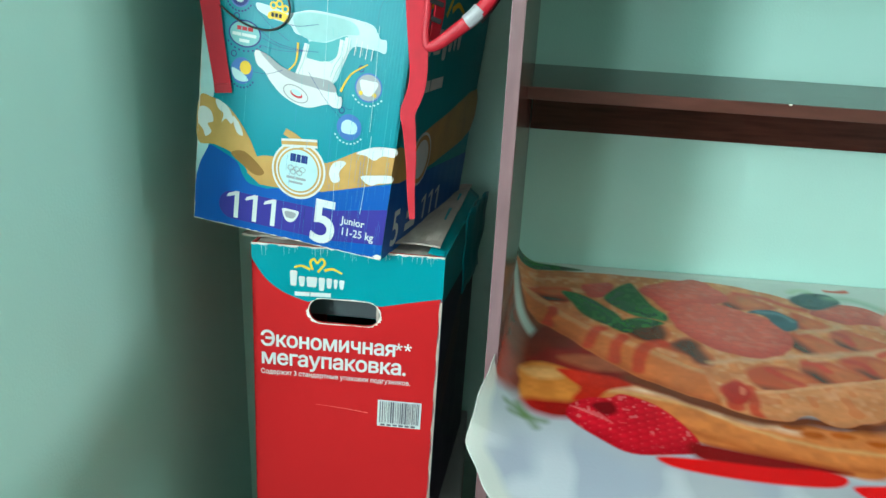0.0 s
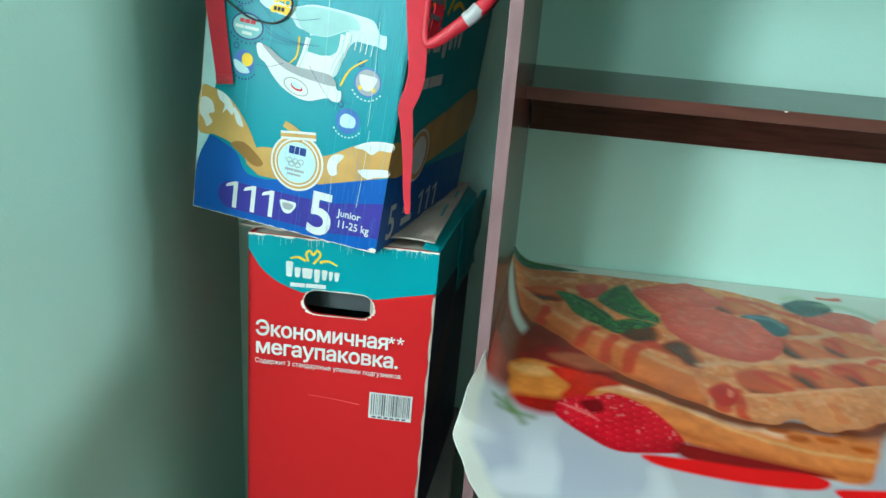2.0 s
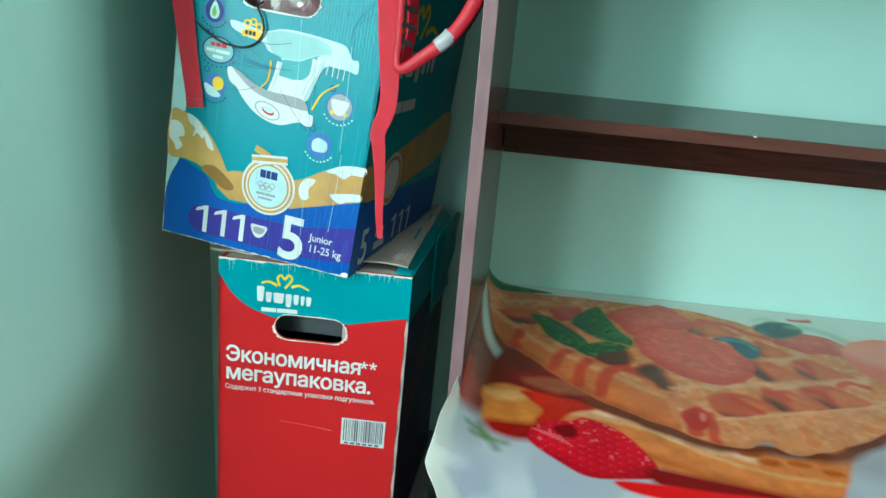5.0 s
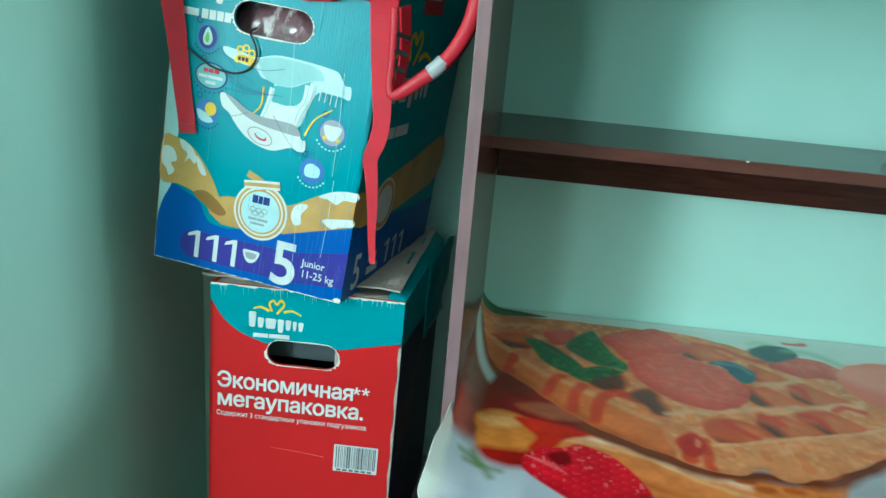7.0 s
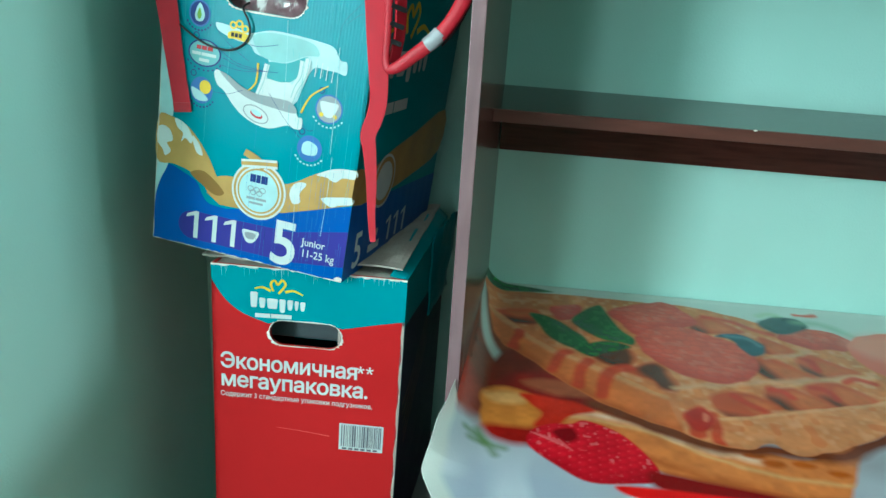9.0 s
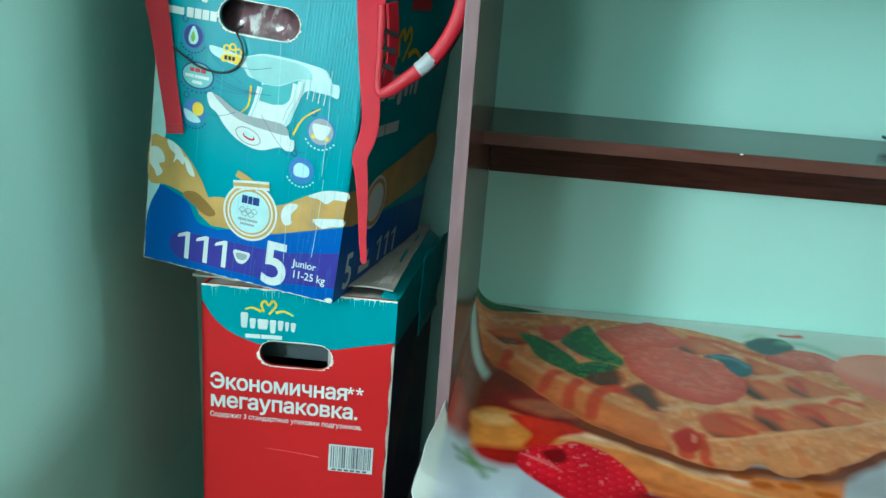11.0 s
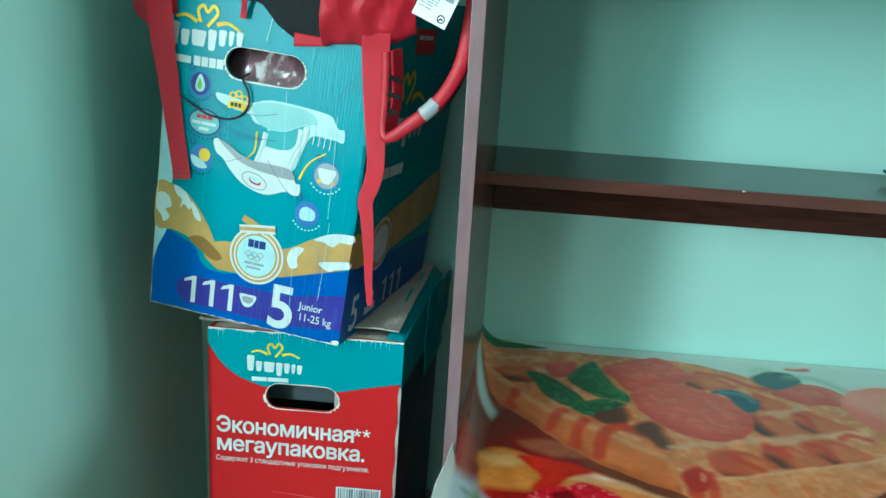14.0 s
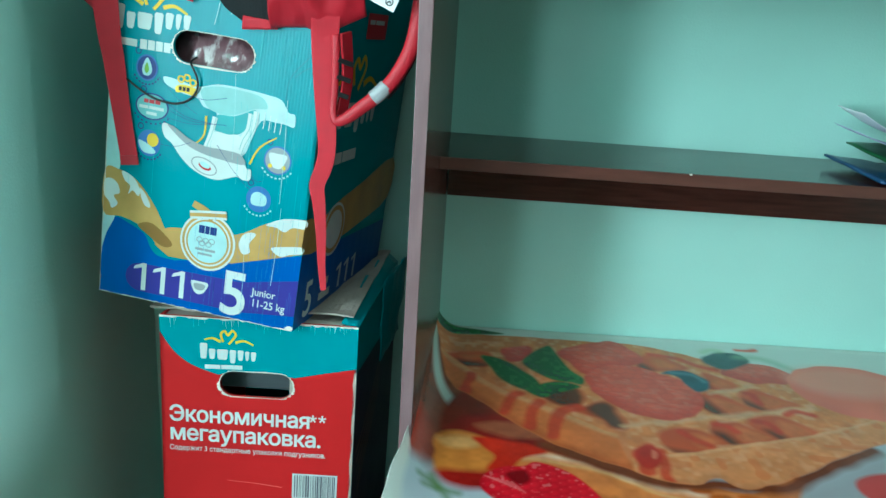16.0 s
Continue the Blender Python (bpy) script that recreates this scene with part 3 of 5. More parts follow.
bm = block(0.15, W - 0.012, 0.02, D - 0.02, 0.0, 0.0025)
bmesh.ops.subdivide_edges(bm, edges=bm.edges[:], cuts=13, use_grid_fill=True)
for v in bm.verts:
    f = max(0, (v.co.x - 0.2) / 0.06) * max(0, v.co.y - 0.02)
    v.co.z += top + 0.006 + 0.045 * f + 0.010 * abs(noise.noise(Vector((v.co.x * 22, v.co.y * 16, 7))))
    v.co.y = min(v.co.y, D - 0.01)
part("crumpled_flap", bm, KRAFT, lower, "crumpled grey flap bent upward")
bm = block(0.0, 0.002, 0.0, 0.15, -0.13, 0.012)
bmesh.ops.subdivide_edges(bm, edges=bm.edges[:], cuts=9, use_grid_fill=True)
for v in bm.verts:
    y, h = v.co.y, v.co.z
    v.co.z += 0.012 * noise.noise(Vector((y * 25, 0, 1)))
    v.co.x += 0.014 * max(0, y / 0.15) * (0.8 + h * 3) + 0.005 * noise.noise(Vector((y * 30, h * 22, 4)))
bm.transform(Matrix.Translation((W + 0.003, D - 0.165, top + 0.004)))
part("loose_flap", bm, TEAL_FLAT, lower, "bent teal outer flap", smooth=True)
bm = block(-0.022, 0.05, 0.02, 0.09, 0.0, 0.003)
bmesh.ops.subdivide_edges(bm, edges=bm.edges[:], cuts=5, use_grid_fill=True)
for v in bm.verts:
    v.co.z += top + 0.001 + 0.004 * noise.noise(v.co * 40)
part("torn_flap", bm, KRAFT, lower, "torn grey flap end")
rack(lower, 0.12)

# the upper box
UP = frame_of((-0.342, 0.988, 0.965), (0.276, -0.038, -0.028), (0, 0.04, 1))
hole_up = stadium(0.081, 0.187, 0.331, 0.371, rise=0.02)
upper = carton("cardboard_box", UP, H, hole_up, TEAL, TEAL_FLAT, "teal and blue printed carton tilted on the red box")
part("torn_rim", flat(torn_rim(hole_up, 7, 0.0035), 0.0011, holes=(hole_up,)), TORN, upper, "frayed torn paper rim")
for y0, y1 in ((0.004, D / 2 - 0.001), (D / 2 + 0.001, D - 0.004)):
    part("top_flap", block(0.004, W - 0.004, y0, y1, H - 0.004, H), TEAL_FLAT, upper)
# print: fields
blue_edge = smooth_loop([(0.0, 0.06), (0.006, 0.085), (0.016, 0.11), (0.04, 0.104), (0.06, 0.094), (0.069, 0.078), (0.08, 0.068), (0.105, 0.066)], 5, False)
part("blue_field", flat(blue_edge + [(0.2, 0.088), (W, 0.110), (W, 0.0), (0.0, 0.0)], 0.0004), BLUE, upper, "blue printed field")
part("pale_field", flat([(0.0, 0.06)] + smooth_loop([(0.0, 0.06), (0.006, 0.085), (0.017, 0.112), (0.006, 0.115), (0.0, 0.116)], 4, False)[1:], 0.0005), WHITE_BLUE, upper)
part("pale_field", flat([(0.0, 0.17), (0.02, 0.178), (0.022, 0.21), (0.013, 0.30), (0.006, 0.40), (0.0, 0.41)], 0.0004), WHITE_BLUE, upper)
part("gold_ribbon", flat(smooth_loop([(0.0, 0.174), (0.019, 0.177), (0.04, 0.17), (0.058, 0.154), (0.075, 0.132), (0.086, 0.112), (0.098, 0.090), (0.088, 0.082), (0.077, 0.084), (0.066, 0.097), (0.05, 0.107), (0.025, 0.113), (0.0, 0.115)], 4), 0.0007), GOLD, upper, "gold printed ribbon")
part("ribbon_fold", flat(smooth_loop([(0.050, 0.106), (0.07, 0.112), (0.098, 0.092), (0.097, 0.084), (0.085, 0.083), (0.066, 0.094)], 4), 0.001), GOLD_DARK, upper)
part("gold_ribbon", flat([(0.075, 0.083)] + smooth_loop([(0.087, 0.108), (0.103, 0.113), (0.15, 0.116), (0.188, 0.121), (0.224, 0.143), (0.25, 0.155), (W, 0.160)], 4, False) + [(W, 0.112), (0.24, 0.098), (0.185, 0.079), (0.12, 0.071), (0.095, 0.070)], 0.0006), GOLD, upper, "gold printed ribbon")
for pts in ([(0.0, 0.158), (0.008, 0.163), (0.018, 0.158), (0.022, 0.145), (0.014, 0.14), (0.02, 0.13), (0.012, 0.122), (0.008, 0.13), (0.0, 0.14)],
            [(0.024, 0.176), (0.04, 0.17), (0.05, 0.155), (0.048, 0.146), (0.04, 0.152), (0.034, 0.146), (0.036, 0.158), (0.028, 0.164)],
            [(0.05, 0.158), (0.06, 0.148), (0.066, 0.134), (0.058, 0.135), (0.052, 0.146)],
            [(0.196, 0.122), (0.206, 0.128), (0.214, 0.126), (0.206, 0.112), (0.208, 0.100), (0.198, 0.096), (0.192, 0.108)],
            [(0.226, 0.143), (0.25, 0.156), (W, 0.159), (W, 0.148), (0.262, 0.146), (0.252, 0.138), (0.24, 0.142)],
            [(0.236, 0.112), (0.255, 0.118), (W, 0.122), (W, 0.113), (0.262, 0.108), (0.25, 0.103)]):
    part("white_flourish", flat(smooth_loop(pts, 4), 0.0011), WHITE, upper)
# medal
for r, mat, lift in ((0.0405, WHITE, 0.0012), (0.0375, GOLD, 0.0014), (0.034, WHITE, 0.0016), (0.0315, GOLD, 0.0018), (0.029, WHITE_BLUE, 0.002)):
    part("medal_ring", flat(ellipse(0.149, 0.102, r * 0.95, r, 36), lift), mat, upper)
part("medal_ribbon", flat(stroke([(0.125, 0.152), (0.14, 0.146), (0.155, 0.136)], 0.009, 0.012), 0.0021), GOLD, upper)
part("medal_ribbon", flat(stroke([(0.122, 0.136), (0.145, 0.14), (0.172, 0.144)], 0.011, 0.012), 0.0023), WHITE, upper)
part("medal_ribbon", flat(stroke([(0.122, 0.136), (0.145, 0.14), (0.172, 0.144)], 0.005), 0.0025), GOLD, upper)
bars(upper, "medal_bar", 0.136, 0.1135, (0.008, 0.006, 0.009), 0.011, ICON_DARK, 0.0022, 0.0008)
for k, (u, v) in enumerate(((0.138, 0.104), (0.1465, 0.1035), (0.155, 0.104), (0.142, 0.0995), (0.151, 0.0993))):
    part("medal_ring", flat(ellipse(u, v, 0.0045, 0.0042, 16), 0.0022 + 0.0001 * k, holes=(ellipse(u, v, 0.0034, 0.0031, 12),)), SHADE_INK, upper)
bars(upper, "medal_bar", 0.133, 0.089, (0.012, 0.015), 0.0035, SHADE_INK, 0.0022, 0.001)
bars(upper, "medal_bar", 0.137, 0.083, (0.02,), 0.003, SHADE_INK, 0.0022, 0.001)
# count and size
part("purple_field", flat(stadium(0.037, 0.24, 0.011, 0.052)[11:] + [(0.2, 0.011), (W, 0.022), (W, 0.074), (0.2, 0.055)], 0.0008), PURPLE, upper, "purple printed bar")
for k in range(3):
    du = 0.049 + 0.0275 * k
    part("digit", flat([(du + 0.011, 0.0135), (du + 0.0175, 0.0135), (du + 0.0175, 0.053), (du + 0.0125, 0.053), (du + 0.001, 0.0475), (du - 0.001, 0.043), (du + 0.0005, 0.0425), (du + 0.011, 0.0465)], 0.0013), WHITE, upper)
lettering("digit", "5", 0.088, 0.1715, 0.007, upper, WHITE, 0.0013, 0.93, 0.0016)
lettering("small_lettering", "Junior", 0.0148, 0.217, 0.041, upper, WHITE, 0.0013, 0.92, 0.0002)
lettering("small_lettering", "11-25 kg", 0.0155, 0.217, 0.0245, upper, WHITE, 0.0013, 0.88, 0.0002)
part("nappy_icon", flat(smooth_loop([(0.131, 0.043), (0.143, 0.044), (0.155, 0.043), (0.152, 0.032), (0.146, 0.026), (0.139, 0.026), (0.134, 0.032)], 4), 0.0013), WHITE, upper)
part("nappy_icon", flat(smooth_loop([(0.135, 0.0395), (0.143, 0.041), (0.151, 0.0395), (0.148, 0.032), (0.138, 0.032)], 4), 0.0016), SHADE_INK, upper)
part("divider_line", flat([(0.163, 0.012), (0.1637, 0.012), (0.1637, 0.052), (0.163, 0.052)], 0.0013), ICON_DARK, upper)
# maker's mark
brand_mark(upper, 0.002, 0.3585, 0.1, slope=0.14)
bars(upper, "small_bars", 0.006, 0.339, (0.028,), 0.009, WHITE, 0.0009, 0.002, slope=0.01)
bars(upper, "small_bars", 0.038, 0.338, (0.009, 0.009, 0.009, 0.009), 0.012, WHITE, 0.0009, 0.0014, slope=0.03)
# icons with captions
for u, v, ru, rv, kind in ((0.049, 0.316, 0.0145, 0.0165, "drop"), (0.059, 0.268, 0.0225, 0.0175, "words"), (0.058, 0.220, 0.0155, 0.0175, "sun"), (0.2315, 0.231, 0.0185, 0.019, "nappy"), (0.212, 0.175, 0.017, 0.0175, "soft")):
    part("icon_disc", flat(ellipse(u, v, ru, rv, 30), 0.0007), CIRCLE_BLUE if kind != "words" else ICON_DARK, upper)
    disc = part("icon_disc", flat(ellipse(u, v, ru - 0.002, rv - 0.002, 30), 0.0009), {"drop": ICON_DARK, "words": MID_TEAL, "sun": CIRCLE_BLUE, "nappy": SHADE_INK, "soft": CIRCLE_BLUE}[kind], upper)
    part("bubble", flat(ellipse(u - 0.0125, v + rv + 0.003, 0.0042, 0.0045, 16), 0.0007, holes=(ellipse(u - 0.0125, v + rv + 0.003, 0.003, 0.0032, 12),)), ICON_DARK, upper)
    if kind == "drop":
        part("icon_leaf", flat(smooth_loop([(u, v + 0.013), (u + 0.007, v), (u + 0.004, v - 0.009), (u - 0.004, v - 0.009), (u - 0.006, v)], 4), 0.0012), WHITE_BLUE, disc)
        part("icon_leaf", flat(smooth_loop([(u, v + 0.007), (u + 0.003, v - 0.002), (u, v - 0.007), (u - 0.003, v - 0.002)], 4), 0.0015), LEAF_PRINT, disc)
    if kind == "words":
        bars(disc, "icon_bars", u - 0.011, v + 0.004, (0.006, 0.007, 0.007), 0.005, RED_INK, 0.0012, 0.001)
        bars(disc, "icon_bars", u - 0.017, v - 0.0035, (0.012, 0.02), 0.004, WHITE, 0.0012, 0.001)
        bars(disc, "icon_bars", u - 0.007, v - 0.011, (0.014,), 0.004, WHITE, 0.0012, 0.001)
    if kind == "sun":
        part("icon_sun", flat(ellipse(u + 0.005, v + 0.005, 0.008, 0.009, 20), 0.0012), YELLOW, disc)
        part("icon_cloud", flat(smooth_loop([(u - 0.014, v + 0.002), (u - 0.004, v), (u + 0.004, v - 0.004), (u + 0.01, v - 0.011), (u, v - 0.014), (u - 0.01, v - 0.010)], 4), 0.0015), WHITE_BLUE, disc)
    if kind == "nappy":
        part("icon_nappy", flat(smooth_loop([(u - 0.012, v + 0.008), (u, v + 0.009), (u + 0.012, v + 0.008), (u + 0.009, v - 0.004), (u + 0.004, v - 0.010), (u - 0.004, v - 0.010), (u - 0.009, v - 0.004)], 4), 0.0012), WHITE, disc)
        for s in (-1, 1):
            part("icon_star", flat(ellipse(u + s * 0.009, v - 0.008, 0.0028, 0.003, 10), 0.0015), YELLOW, disc)
    if kind == "soft":
        part("icon_cloud", flat(smooth_loop([(u - 0.01, v + 0.004), (u - 0.002, v + 0.01), (u + 0.01, v + 0.005), (u + 0.009, v - 0.007), (u - 0.008, v - 0.008)], 4), 0.0012), WHITE_BLUE, disc)
    cap, n = [], 9
    for k in range(n):
        a = radians(215 + 110 * k / (n - 1))
        c = (u + (ru + 0.0045) * math.cos(a), v + (rv + 0.0045) * math.sin(a))
        cap.append(flat(ellipse(c[0], c[1], 0.0017, 0.0013, 6, a + math.pi / 2), 0.0009))
    part("caption_bars", merged(cap), WHITE_BLUE if kind in ("nappy", "soft") else ICON_DARK, upper)
# the opened nappy in the middle
NAPPY = material("nappy_print", lin(172, 204, 207), 0.4, 0.12, 40.0, 0.05)
part("nappy_back", flat(smooth_loop([(0.0715, 0.3065), (0.0744, 0.3097), (0.0957, 0.3079), (0.1172, 0.3044), (0.1440, 0.3126), (0.1761, 0.3135), (0.2085, 0.3115), (0.2282, 0.3081), (0.2387, 0.2944), (0.2471, 0.2931), (0.2479, 0.2776), (0.2367, 0.2788), (0.2229, 0.2790), (0.2047, 0.2773), (0.1946, 0.2525), (0.1843, 0.2274), (0.1562, 0.2258), (0.1412, 0.2317), (0.1427, 0.2549), (0.1454, 0.2759), (0.1274, 0.2810), (0.1182, 0.2903), (0.0977, 0.2927), (0.0766, 0.2995)], 4), 0.0008), NAPPY, upper, "printed picture of an open nappy")
part("nappy_lining", flat(smooth_loop([(0.1222, 0.3023), (0.1443, 0.3100), (0.1766, 0.3105), (0.2024, 0.3071), (0.2112, 0.2943), (0.1934, 0.2906), (0.1676, 0.2775), (0.1443, 0.2770), (0.1303, 0.2839)], 4), 0.0012), material("nappy_cup_print", lin(142, 190, 190), 0.4, 0.08, 40.0, 0.05, spec=0.2), upper)
part("nappy_lining", flat(smooth_loop([(0.1457, 0.2737), (0.1700, 0.2771), (0.1963, 0.2898), (0.1919, 0.2701), (0.1748, 0.2537), (0.1571, 0.2526), (0.1445, 0.2553)], 4), 0.0014), material("nappy_teal_print", lin(70, 160, 165), 0.4, 0.08, 40.0, 0.05, spec=0.2), upper)
part("nappy_lining", flat(smooth_loop([(0.1441, 0.2516), (0.1619, 0.2518), (0.1787, 0.2527), (0.1819, 0.2305), (0.1582, 0.2285), (0.1375, 0.2309)], 4), 0.0015), WHITE, upper)
for pts in ([(0.1975, 0.2883), (0.1953, 0.2663), (0.1856, 0.2437), (0.1808, 0.2257)], [(0.1907, 0.2842), (0.1890, 0.2649), (0.1819, 0.2498), (0.1784, 0.2353)], [(0.1442, 0.2711), (0.1406, 0.2499), (0.1343, 0.2302)]):
    part("nappy_frill", flat(stroke(pts, 0.007, 0.005), 0.0017), WHITE, upper)
    part("nappy_fold", flat(stroke([(p[0] + 0.0015, p[1]) for p in pts], 0.0008), 0.0019), MID_TEAL, upper)
for k in range(6):
    part("nappy_fold", flat(stroke([(0.176 + 0.0085 * k, 0.297 - 0.0035 * k), (0.178 + 0.008 * k, 0.287 - 0.0035 * k)], 0.0007), 0.0017), MID_TEAL, upper)
for k in range(4):
    part("nappy_fold", flat(stroke([(0.209 + 0.0075 * k, 0.290 - 0.003 * k), (0.208 + 0.0075 * k, 0.268 - 0.001 * k)], 0.0010), 0.0018), WHITE, upper)
part("nappy_front", flat(smooth_loop([(0.0744, 0.2475), (0.0827, 0.2502), (0.1077, 0.2336), (0.1303, 0.2246), (0.1569, 0.2213), (0.1853, 0.2206), (0.1921, 0.2129), (0.1979, 0.2119), (0.1980, 0.1988), (0.1888, 0.1968), (0.1790, 0.1992), (0.1564, 0.1903), (0.1372, 0.1912), (0.1169, 0.1993), (0.1008, 0.2126), (0.0895, 0.2259), (0.0791, 0.2329)], 4), 0.0020), WHITE, upper)
part("nappy_lining", flat(smooth_loop([(0.0829, 0.2484), (0.0925, 0.2477), (0.1120, 0.2368), (0.1342, 0.2311), (0.1602, 0.2312), (0.1821, 0.2292), (0.1887, 0.2168), (0.1574, 0.2177), (0.1308, 0.2210), (0.1082, 0.2291)], 4), 0.0022), SHADE_INK, upper)
part("nappy_badge", flat(ellipse(*(0.1353, 0.2048), 0.0185, 0.0105, 24, -0.3), 0.0023, holes=(ellipse(*(0.1353, 0.2048), 0.017, 0.009, 20, -0.3),)), SHADE_INK, upper)
part("nappy_badge", flat(ellipse(*(0.1363, 0.2046), 0.009, 0.0045, 16, -0.3), 0.0023), RED_INK, upper)
part("nappy_badge", flat(ellipse(*(0.1361, 0.2064), 0.0075, 0.0035, 16, -0.3), 0.0025), WHITE_BLUE, upper)
for pts in ([(0.1191, 0.2905), (0.1331, 0.2908), (0.1572, 0.2976)], [(0.0732, 0.2809), (0.1036, 0.2647), (0.1418, 0.2615)], [(0.0843, 0.2674), (0.1137, 0.2600), (0.1603, 0.2633)]):
    part("pointer_line", flat(stroke(pts, 0.0006), 0.0024), ICON_DARK, upper)
part("yellow_curve", flat(stroke([(0.120, 0.231), (0.131, 0.245), (0.132, 0.27)], 0.0015, 0.003), 0.0012), YELLOW, upper)
part("yellow_curve", flat(stroke([(0.195, 0.219), (0.206, 0.243), (0.227, 0.260)], 0.003, 0.0015), 0.0012), YELLOW, upper)
part("badge", flat(smooth_loop([(0.089, 0.300), (0.10, 0.304), (0.116, 0.301), (0.115, 0.292), (0.10, 0.294), (0.09, 0.293)], 4), 0.0013), YELLOW, upper)
bars(upper, "badge_bars", 0.093, 0.296, (0.004, 0.004, 0.004), 0.005, BLACK_INK, 0.0016, 0.0012)
for k in range(3):
    part("badge", flat(ellipse(0.095 + 0.008 * k, 0.310 - 0.001 * k + 0.004 * (k == 1), 0.005, 0.005, 14), 0.0012, holes=(ellipse(0.095 + 0.008 * k, 0.310 - 0.001 * k + 0.004 * (k == 1), 0.0028, 0.0028, 10),)), YELLOW, upper)
for a, b in (((0.066, 0.308), (0.12, 0.270)), ((0.08, 0.258), (0.145, 0.262)), ((0.074, 0.222), (0.115, 0.232)), ((0.15, 0.236), (0.20, 0.185)), ((0.2, 0.205), (0.214, 0.2))):
    part("pointer_line", flat(stroke([a, ((a[0] + b[0]) / 2, (a[1] + b[1]) / 2 - 0.004), b], 0.0005), 0.0024), ICON_DARK, upper)
# creases and scuffs of the front
for a, b, w in (((0.236, 0.31), (0.241, 0.175), 0.0006), ((0.139, 0.43), (0.133, 0.385), 0.0007), ((0.158, 0.425), (0.153, 0.40), 0.0005), ((0.166, 0.33), (0.172, 0.22), 0.0004), ((0.244, 0.17), (0.242, 0.06), 0.0006), ((0.2, 0.11), (0.204, 0.01), 0.0004)):
    part("scuff_line", flat(stroke([a, ((a[0] + b[0]) / 2 + 0.001, (a[1] + b[1]) / 2), b], w), 0.0026), WHITE_BLUE, upper)
# dents drawn flat, their shade put into a darker teal
for pts in ([(0.276, 0.42), (0.262, 0.375), (0.236, 0.338), (0.233, 0.30)], [(0.272, 0.36), (0.255, 0.352), (0.24, 0.338)]):
    part("dent_line", flat(stroke(pts, 0.0009, 0.0004), 0.001), material("dent_shade_print", lin(0, 110, 125), 0.5), upper)
part("scuffed_rim", flat(rough_edge(0.0, W, 0.0008, 50, 0.0008, 12, -0.0002), 0.0012), TORN, upper, "frayed lower edge")
part("scuffed_rim", flat([(v, u) for u, v in rough_edge(0.0, H - 0.02, 0.0008, 60, 0.0008, 13, 0.0)], 0.0013), TORN, upper, "pale worn corner")
part("torn_patch", flat(smooth_loop([(0.268, 0.003), (0.274, 0.001), (0.279, 0.002), (0.279, 0.006), (0.273, 0.007)], 4), 0.0016), TORN, upper)
# scratches, and streaks denser at the right that paint the corrugation's sheen
SCRATCH_SHEEN = material("pale_scratch_and_sheen_print", lin(70, 178, 184), 0.4, 0.1, 30.0, 0.05, spec=0.2)
rnd = random.Random(21)
lines_ = []
for k in range(30):
    u0, v0 = rnd.choice((rnd.uniform(0.19, 0.272), rnd.uniform(0.02, 0.272))), rnd.uniform(0.17, 0.40)
    lines_.append(flat(stroke([(u0, v0), (u0 + rnd.uniform(-0.001, 0.001), v0 - 0.5 * (length := rnd.uniform(0.01, 0.08))), (u0 + rnd.uniform(-0.002, 0.002), v0 - length)], rnd.uniform(0.0002, 0.00045)), 0.0028 + 0.00002 * k))
tagged(part("scratch", merged(lines_), SCRATCH_SHEEN, upper, "fine pale vertical scratches and painted sheen streaks"), kind="stuff")
lines_ = []
for k in range(50):
    u0, v0 = rnd.choice((rnd.uniform(0.13, 0.272), rnd.uniform(0.20, 0.275))), rnd.uniform(0.02, 0.19)
    length = min(v0 - 0.002, rnd.uniform(0.015, 0.09))
    lines_.append(flat(stroke([(u0, v0), (u0 + rnd.uniform(-0.0006, 0.0006), v0 - 0.5 * length), (u0 + rnd.uniform(-0.001, 0.001), v0 - length)], rnd.uniform(0.0002, 0.0004), 0.0002), 0.0035 + 0.00002 * k))
tagged(part("scratch", merged(lines_), material("pale_blue_scratch_print", lin(58, 128, 182), 0.4, 0.1, 30.0, 0.05, spec=0.2), upper, "fine pale crinkles near the lower edge"), kind="stuff")
# side print of the upper box
part("blue_field", flat([(0, 0), (D, 0), (D, 0.09), (0.15, 0.10), (0, 0.110)], 0.0005, on_side), BLUE, upper)
part("gold_ribbon", flat(smooth_loop([(0, 0.16), (0.05, 0.15), (0.1, 0.165), (0.2, 0.18), (D, 0.2), (D, 0.13), (0.2, 0.11), (0.1, 0.105), (0.0, 0.112)], 3), 0.0007, on_side), GOLD, upper)
part("medal_ring", flat(ellipse(0.10, 0.125, 0.04, 0.04, 30), 0.001, on_side), WHITE, upper)
part("medal_ring", flat(ellipse(0.10, 0.125, 0.036, 0.036, 30), 0.0013, on_side, holes=(ellipse(0.10, 0.125, 0.029, 0.029, 24),)), GOLD, upper)
lettering("digit", "5", 0.075, 0.022, 0.012, upper, WHITE, 0.0013, 0.8, 0.001, turn=SIDE)
for k in range(3):
    du = 0.135 + 0.03 * k
    part("digit", flat([(du + 0.011, 0.02), (du + 0.018, 0.02), (du + 0.018, 0.06), (du + 0.0125, 0.06), (du, 0.054), (du, 0.049), (du + 0.011, 0.053)], 0.0013, on_side), WHITE, upper)
bars(upper, "small_bars", 0.075, 0.02, (0.04,), 0.012, WHITE, 0.0013, 0.002, on_side)
bars(upper, "small_bars", 0.075, 0.04, (0.03,), 0.012, WHITE, 0.0013, 0.002, on_side)
brand_mark(upper, 0.03, 0.275, 0.17, on_side)
bars(upper, "small_bars", 0.06, 0.225, (0.03, 0.05), 0.016, WHITE, 0.0013, 0.003, on_side)
